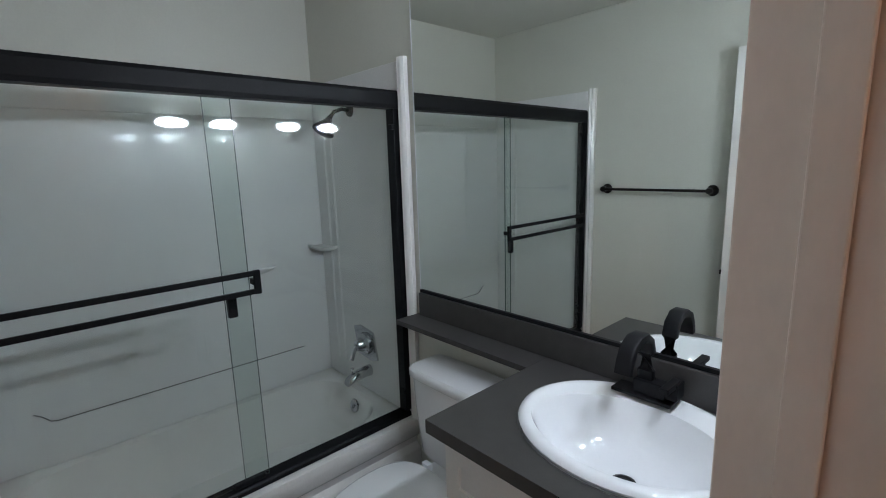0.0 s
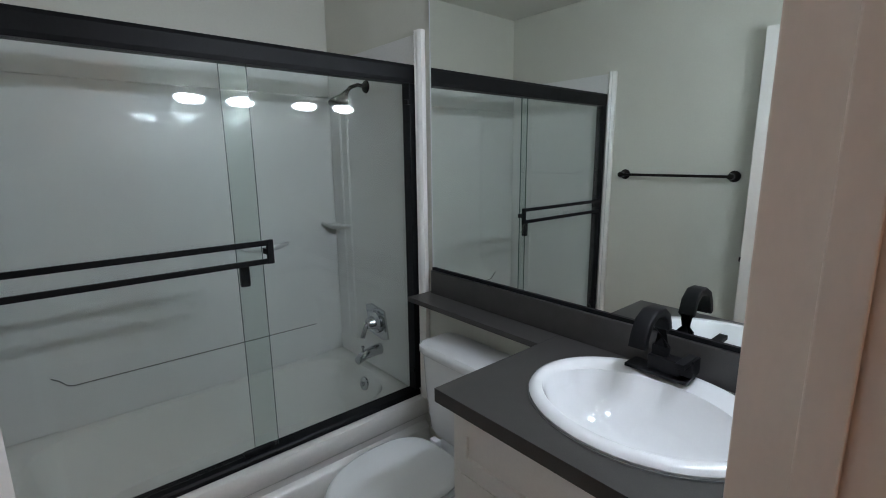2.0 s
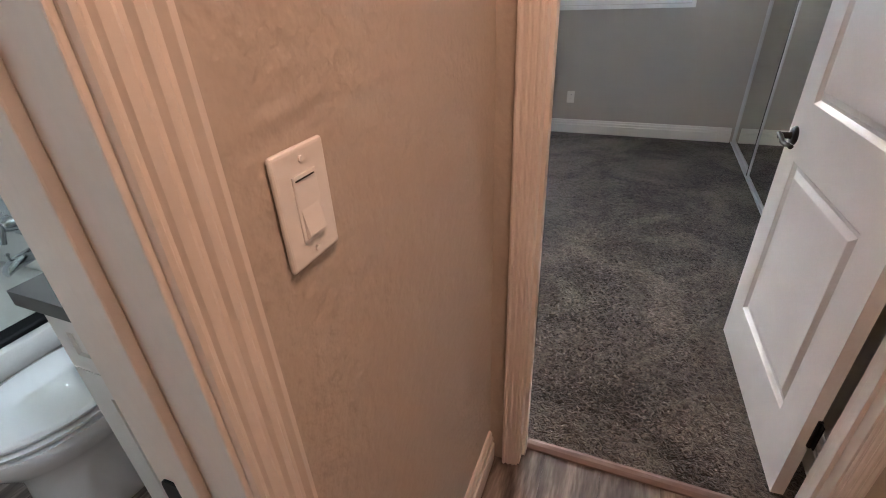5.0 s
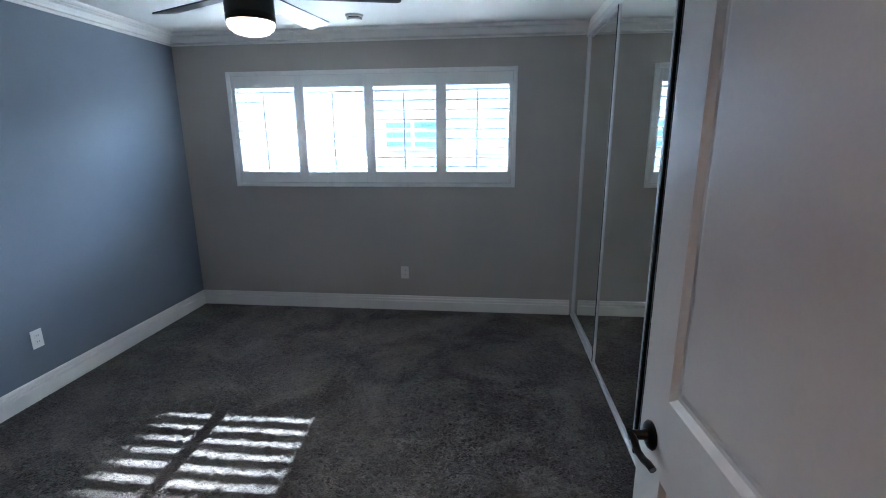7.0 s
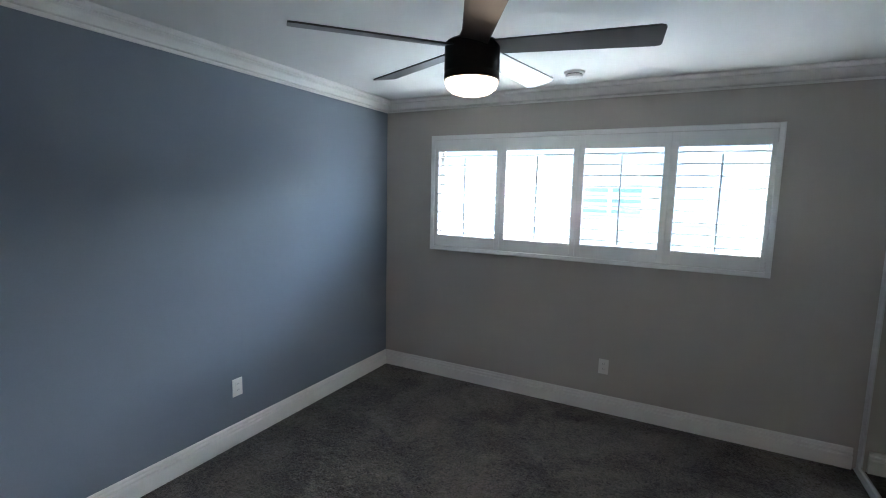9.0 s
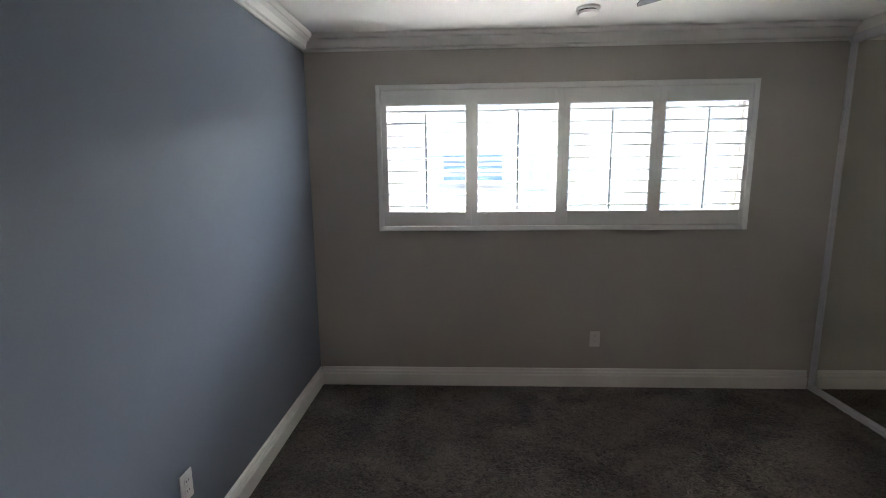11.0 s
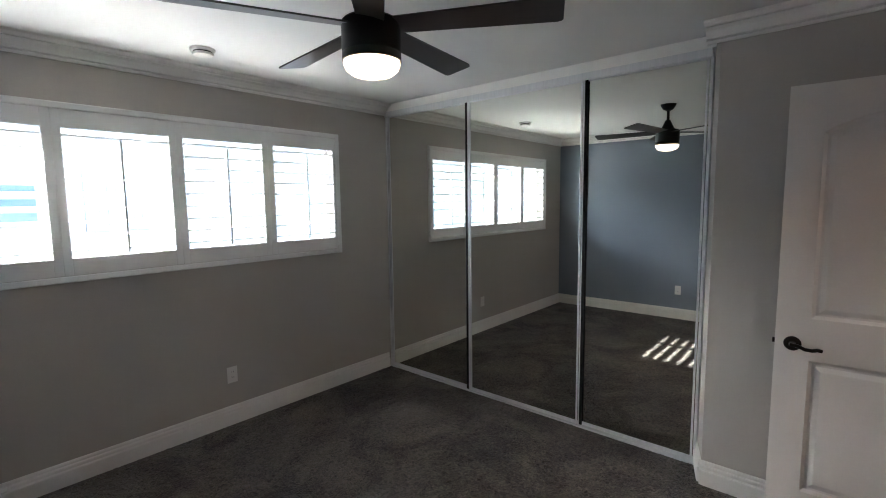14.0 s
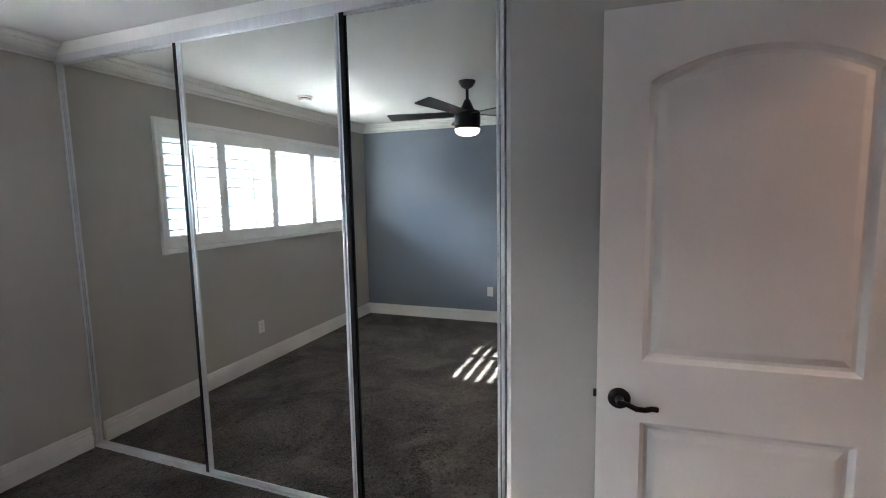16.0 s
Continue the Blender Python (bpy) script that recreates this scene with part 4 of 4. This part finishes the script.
part("face_rail", box(CX0 + 0.0185, CY, 0.845, CX1 - 0.0185, CY + 0.018, 0.868), M_CAB, va)
part("face_rail", box(CX0 + 0.0185, CY, 0.69, CX1 - 0.0185, CY + 0.018, 0.72), M_CAB, va)
part("face_stile", box(1.846, CY, 0.1185, 1.886, CY + 0.018, 0.6895), M_CAB, va)
part("toe_kick", box(CX0 + 0.004, CY + 0.06, 0.004, CX1, BY1 - 0.05, 0.0995), M_CAB, va)
SHK = [(0.0015, 0.007), (0.004, 0.007)]
def front(name, x0, x1, z0, z1, fw):
    o = part(name, panel_leaf(x1 - x0, z1 - z0, 0.019, [rect(fw, fw, x1 - x0 - fw, z1 - z0 - fw)], SHK), M_CAB, va)
    o.matrix_basis = pose(x0, CY - 0.0105, z0)
    return o
front("drawer_front", CX0 + 0.002, CX1 - 0.002, 0.708, 0.862, 0.045)
MID = 1.866
for x0, x1, hx in ((CX0 + 0.002, MID - 0.0015, MID - 0.055), (MID + 0.0015, CX1 - 0.002, MID + 0.028)):
    d = front("door", x0, x1, 0.105, 0.704, 0.075)
    hx -= x0
    h = part("handle", tube([(hx, -0.032, 0.36), (hx, -0.034, 0.375), (hx, -0.034, 0.515), (hx, -0.032, 0.53)], 0.006, 10, flat=(0.006, 0.005)), M_BLACK, d, "black bar pull")
    for zz in (0.362, 0.528):
        part("handle_foot", box(hx - 0.0075, -0.035, zz - 0.01, hx + 0.0075, -0.0092, zz + 0.01, 0.003), M_BLACK, d)

ct = thing("countertop", "charcoal quartz vanity top with a shelf running over the toilet", "countertop")
# one slab with an L outline, sink cut-out left open below the basin rim
SX, SY, SRX, SRY = 1.880, -4.287, 0.272, 0.226
b = bmesh.new()
outline = [(1.486, -4.585), (2.211, -4.585), (2.211, BY1 - 0.002), (1.486, BY1 - 0.002)]
hole = [(p[0], p[1]) for p in oval(SX, SY, SRX - 0.02, SRY - 0.02, 0, 40)]
for z in (0.870, 0.907):
    es = []
    for loop in (outline, hole):
        vs = [b.verts.new((u, v, z)) for u, v in loop]
        es += [b.edges.new((vs[i], vs[(i + 1) % len(vs)])) for i in range(len(vs))]
    bmesh.ops.triangle_fill(b, use_beauty=True, edges=es)
for loop in (outline, hole):
    for i in range(len(loop)):
        (p, q), (r, s) = loop[i], loop[(i + 1) % len(loop)]
        b.faces.new([b.verts.new(c) for c in ((p, q, 0.870), (r, s, 0.870), (r, s, 0.907), (p, q, 0.907))])
bmesh.ops.remove_doubles(b, verts=b.verts[:], dist=1e-5)
part("slab", b, M_COUNTER, ct)
part("shelf", box(0.80, -4.16, 0.887, 1.4858, BY1 - 0.002, 0.907, 0.0015), M_COUNTER, ct)
part("backsplash", box(0.826, BY1 - 0.022, 0.9075, 2.211, BY1 - 0.002, 1.008, 0.0015), M_COUNTER, ct)

sk = thing("sink", "white oval drop-in porcelain sink", "sink")
def rim(s, z, dy=0.0):
    return oval(SX, SY - dy, SRX + s, SRY + s, z, 56)
part("basin", loft([rim(0, 0.908), rim(0.002, 0.916), rim(-0.004, 0.924), rim(-0.016, 0.928), rim(-0.03, 0.925), oval(SX, SY - 0.02, 0.226, 0.168, 0.914, 56), oval(SX, SY - 0.02, 0.212, 0.156, 0.88, 56), oval(SX, SY - 0.018, 0.165, 0.12, 0.82, 56), oval(SX, SY - 0.012, 0.095, 0.075, 0.785, 56), oval(SX, SY - 0.01, 0.03, 0.03, 0.778, 56)], cap0=False), M_PORC, sk, smooth=True)
# dark ring puts the shade of the gap under the rim into colour
part("rim_gap_line", loft([rim(0.001, 0.9075), rim(0.006, 0.9075), rim(0.005, 0.9105), rim(0.001, 0.911)], cap0=False, cap1=False), M_GREYLINE, sk, "thin dark ring for the shaded gap under the rim", smooth=True)
part("drain", lathe([(0.001, 0), (0.028, 0), (0.03, 0.004), (0.022, 0.007), (0.018, 0.004), (0.001, 0.005)], 28, Matrix.Translation((SX, SY - 0.01, 0.7785))), M_BLACK, sk, "black drain", smooth=True)

fa = thing("faucet", "matte black waterfall-neck faucet on the sink", "faucet")
FX, FY = 1.842, -4.112
part("base_plate", box(FX - 0.08, FY - 0.032, 0.926, FX + 0.08, FY + 0.03, 0.936, 0.002), M_BLACK, fa)
ns = [(FX, FY, 0.936), (FX, FY + 0.002, 1.0), (FX, FY + 0.001, 1.05), (FX, FY - 0.012, 1.085), (FX, FY - 0.04, 1.105), (FX, FY - 0.075, 1.105), (FX, FY - 0.105, 1.09), (FX, FY - 0.122, 1.06), (FX, FY - 0.13, 1.03)]
part("spout", tube(ns, 0.02, 16, flat=(0.021, 0.011)), M_BLACK, fa, smooth=True)
part("body", box(FX - 0.025, FY - 0.02, 0.9365, FX + 0.06, FY + 0.022, 0.975, 0.003), M_BLACK, fa)
hd = part("handle", box(FX + 0.06, FY - 0.024, 0.945, FX + 0.09, FY + 0.024, 0.99, 0.003), M_BLACK, fa)
part("lever", box(FX + 0.064, FY - 0.07, 0.98, FX + 0.086, FY + 0.01, 0.994, 0.002), M_BLACK, hd)

mi = thing("wall_mirror", "large frameless bathroom mirror above a black edge strip", "mirror")
part("glass", box(0.826, BY1 - 0.007, 1.022, 2.211, BY1 - 0.001, 2.40), M_MIRROR, mi)
part("edge_strip", box(0.826, BY1 - 0.014, 1.009, 2.211, BY1 - 0.001, 1.0215, 0.001), M_BLACK, mi, "black bottom channel")
part("side_strip", box(0.822, BY1 - 0.009, 1.0222, 0.8255, BY1 - 0.001, 2.40), M_ALU, mi)

vl = thing("vanity_light", "low flat bathroom wall light with two opal lenses", "wall light")
part("backplate", box(2.196, -4.66, 1.80, 2.2145, -4.14, 1.87, 0.004), M_CHROME, vl)
for y in (-4.55, -4.25):
    part("lens", lathe([(1.0, 0), (0.95, 0.3), (0.8, 0.6), (0.5, 0.87), (0.01, 1.0)], 32, Matrix.Translation((2.1955, y, 1.835)) @ pose(0, 0, 0, 0, -90, 0) @ Matrix.Diagonal((0.03, 0.085, 0.03, 1))), M_VANLENS, vl, "lit opal glass lens", smooth=True)

dm = thing("ceiling_vent_light", "unlit frosted dome light with a metal rim", "ceiling light", at=(1.465, -4.89, CEIL))
part("rim", lathe([(0.001, 0), (0.14, 0), (0.146, -0.018), (0.138, -0.032), (0.001, -0.032)], 40), M_BRONZE, dm, smooth=True)
part("dome", lathe([(0.134, -0.0325), (0.13, -0.042), (0.105, -0.058), (0.06, -0.068), (0.001, -0.071)], 40), M_DOME, dm, smooth=True)
part("finial", lathe([(0.001, -0.070), (0.016, -0.0715), (0.012, -0.08), (0.001, -0.083)], 16), M_BRONZE, dm, smooth=True)

# ---------------------------------------------------------------- toilet
to = thing("toilet", "white two-piece toilet with a closed lid", "toilet")
TX = 1.165
def egg(cy, rx, fy, by, z, n=44):
    """Egg outline: rounder at the front (-y), squarer at the back."""
    pts = []
    for i in range(n):
        a = 2 * math.pi * i / n
        c, s = math.cos(a), math.sin(a)
        if s < 0:
            pts.append((TX + rx * c, cy + fy * s, z))
        else:
            pts.append((TX + rx * math.copysign(abs(c) ** 0.7, c), cy + by * abs(s) ** 0.7, z))
    return pts
part("pedestal", loft([egg(-4.47, 0.128, 0.228, 0.30, 0.0), egg(-4.47, 0.130, 0.230, 0.30, 0.016), egg(-4.47, 0.122, 0.218, 0.29, 0.04), egg(-4.47, 0.118, 0.205, 0.27, 0.20), egg(-4.47, 0.124, 0.21, 0.25, 0.245), egg(-4.47, 0.155, 0.245, 0.22, 0.29), egg(-4.47, 0.183, 0.276, 0.215, 0.335), egg(-4.47, 0.190, 0.286, 0.215, 0.365), egg(-4.47, 0.188, 0.284, 0.215, 0.386), egg(-4.47, 0.16, 0.25, 0.19, 0.391)]), M_PORC, to, "white porcelain bowl", smooth=True)
part("seat", loft([egg(-4.47, 0.176, 0.270, 0.18, 0.394), egg(-4.47, 0.185, 0.280, 0.185, 0.398), egg(-4.47, 0.186, 0.282, 0.185, 0.407), egg(-4.47, 0.172, 0.266, 0.18, 0.411)]), M_PORC, to, smooth=True)
part("lid", loft([egg(-4.47, 0.168, 0.260, 0.178, 0.417), egg(-4.47, 0.178, 0.272, 0.182, 0.420), egg(-4.47, 0.180, 0.274, 0.183, 0.428), egg(-4.47, 0.176, 0.270, 0.182, 0.433), egg(-4.47, 0.164, 0.256, 0.175, 0.437), egg(-4.47, 0.06, 0.12, 0.08, 0.439)]), M_PORC, to, smooth=True)
for s in (-1, 1):
    part("lid_hinge", box(TX + s * 0.075 - 0.02, -4.272, 0.392, TX + s * 0.075 + 0.02, -4.245, 0.425, 0.006), M_PORC, to, smooth=True)
part("deck", box(TX - 0.11, -4.28, 0.30, TX + 0.11, BY1 - 0.03, 0.39, 0.015, seg=3), M_PORC, to, smooth=True)
def rr(hx, y0, y1, z, p=7):
    return oval(TX, (y0 + y1) / 2, hx, (y1 - y0) / 2, z, 44, p)
part("tank", loft([rr(0.165, -4.205, -4.05, 0.391), rr(0.185, -4.21, -4.05, 0.41), rr(0.205, -4.22, -4.05, 0.60), rr(0.212, -4.222, -4.05, 0.725)]), M_PORC, to, smooth=True)
part("tank_lid", loft([rr(0.218, -4.23, -4.043, 0.7255), rr(0.224, -4.235, -4.042, 0.733), rr(0.224, -4.235, -4.042, 0.757), rr(0.215, -4.226, -4.05, 0.768), rr(0.17, -4.19, -4.08, 0.771)]), M_PORC, to, smooth=True)
for sgn in (-1, 1):
    part("bolt_cap", lathe([(0.001, 0.022), (0.012, 0.022), (0.011, 0.034), (0.006, 0.04), (0.001, 0.041)], 16, Matrix.Translation((TX + sgn * 0.112, -4.30, 0))), M_PORC, to, smooth=True)
part("flush_lever", tube([(TX + 0.15, -4.222, 0.67), (TX + 0.15, -4.24, 0.67), (TX + 0.11, -4.245, 0.665), (TX + 0.08, -4.245, 0.66)], 0.007, 10), M_CHROME, to, "chrome flush lever", smooth=True)
part("supply_valve", lathe([(0.001, 0), (0.02, 0), (0.018, 0.006), (0.008, 0.01), (0.008, 0.05), (0.001, 0.052)], 16, Matrix.Translation((TX - 0.25, BY1 - 0.001, 0.18)) @ pose(0, 0, 0, 90)), M_CHROME, to, smooth=True)

# ---------------------------------------------------------------- floor planks, each a piece of the wood floor
PW, PL = 0.18, 1.22
plank_mesh = {}
def plank(x0, x1, y0, y1):
    key = (round(x1 - x0, 3), round(y1 - y0, 3))
    if key not in plank_mesh:
        b = box(-key[0] / 2 + 0.0004, -key[1] / 2 + 0.0004, -0.0055, key[0] / 2 - 0.0004, key[1] / 2 - 0.0004, 0.0, 0.0007, seg=1)
        bmesh.ops.recalc_face_normals(b, faces=b.faces[:])
        me = bpy.data.meshes.new("plank")
        b.to_mesh(me)
        b.free()
        me.materials.append(M_PLANK)
        plank_mesh[key] = me
    o = new("plank", plank_mesh[key])
    o.parent = floor_wood
    o.matrix_basis = pose((x0 + x1) / 2, (y0 + y1) / 2, 0)
def lay(X0, X1, Y0, Y1):
    x = X0
    row = 0
    while x < X1 - 0.01:
        x1 = min(x + PW, X1)
        y = Y0 - random.random() * PL
        while y < Y1 - 0.005:
            a, c = max(y, Y0), min(y + PL, Y1)
            if c - a > 0.02:
                plank(x, x1, a, c)
            y += PL
        x = x1
        row += 1
lay(0.776, 2.34, BY0, BY1)
lay(2.34, HX1, HY0, -3.905)
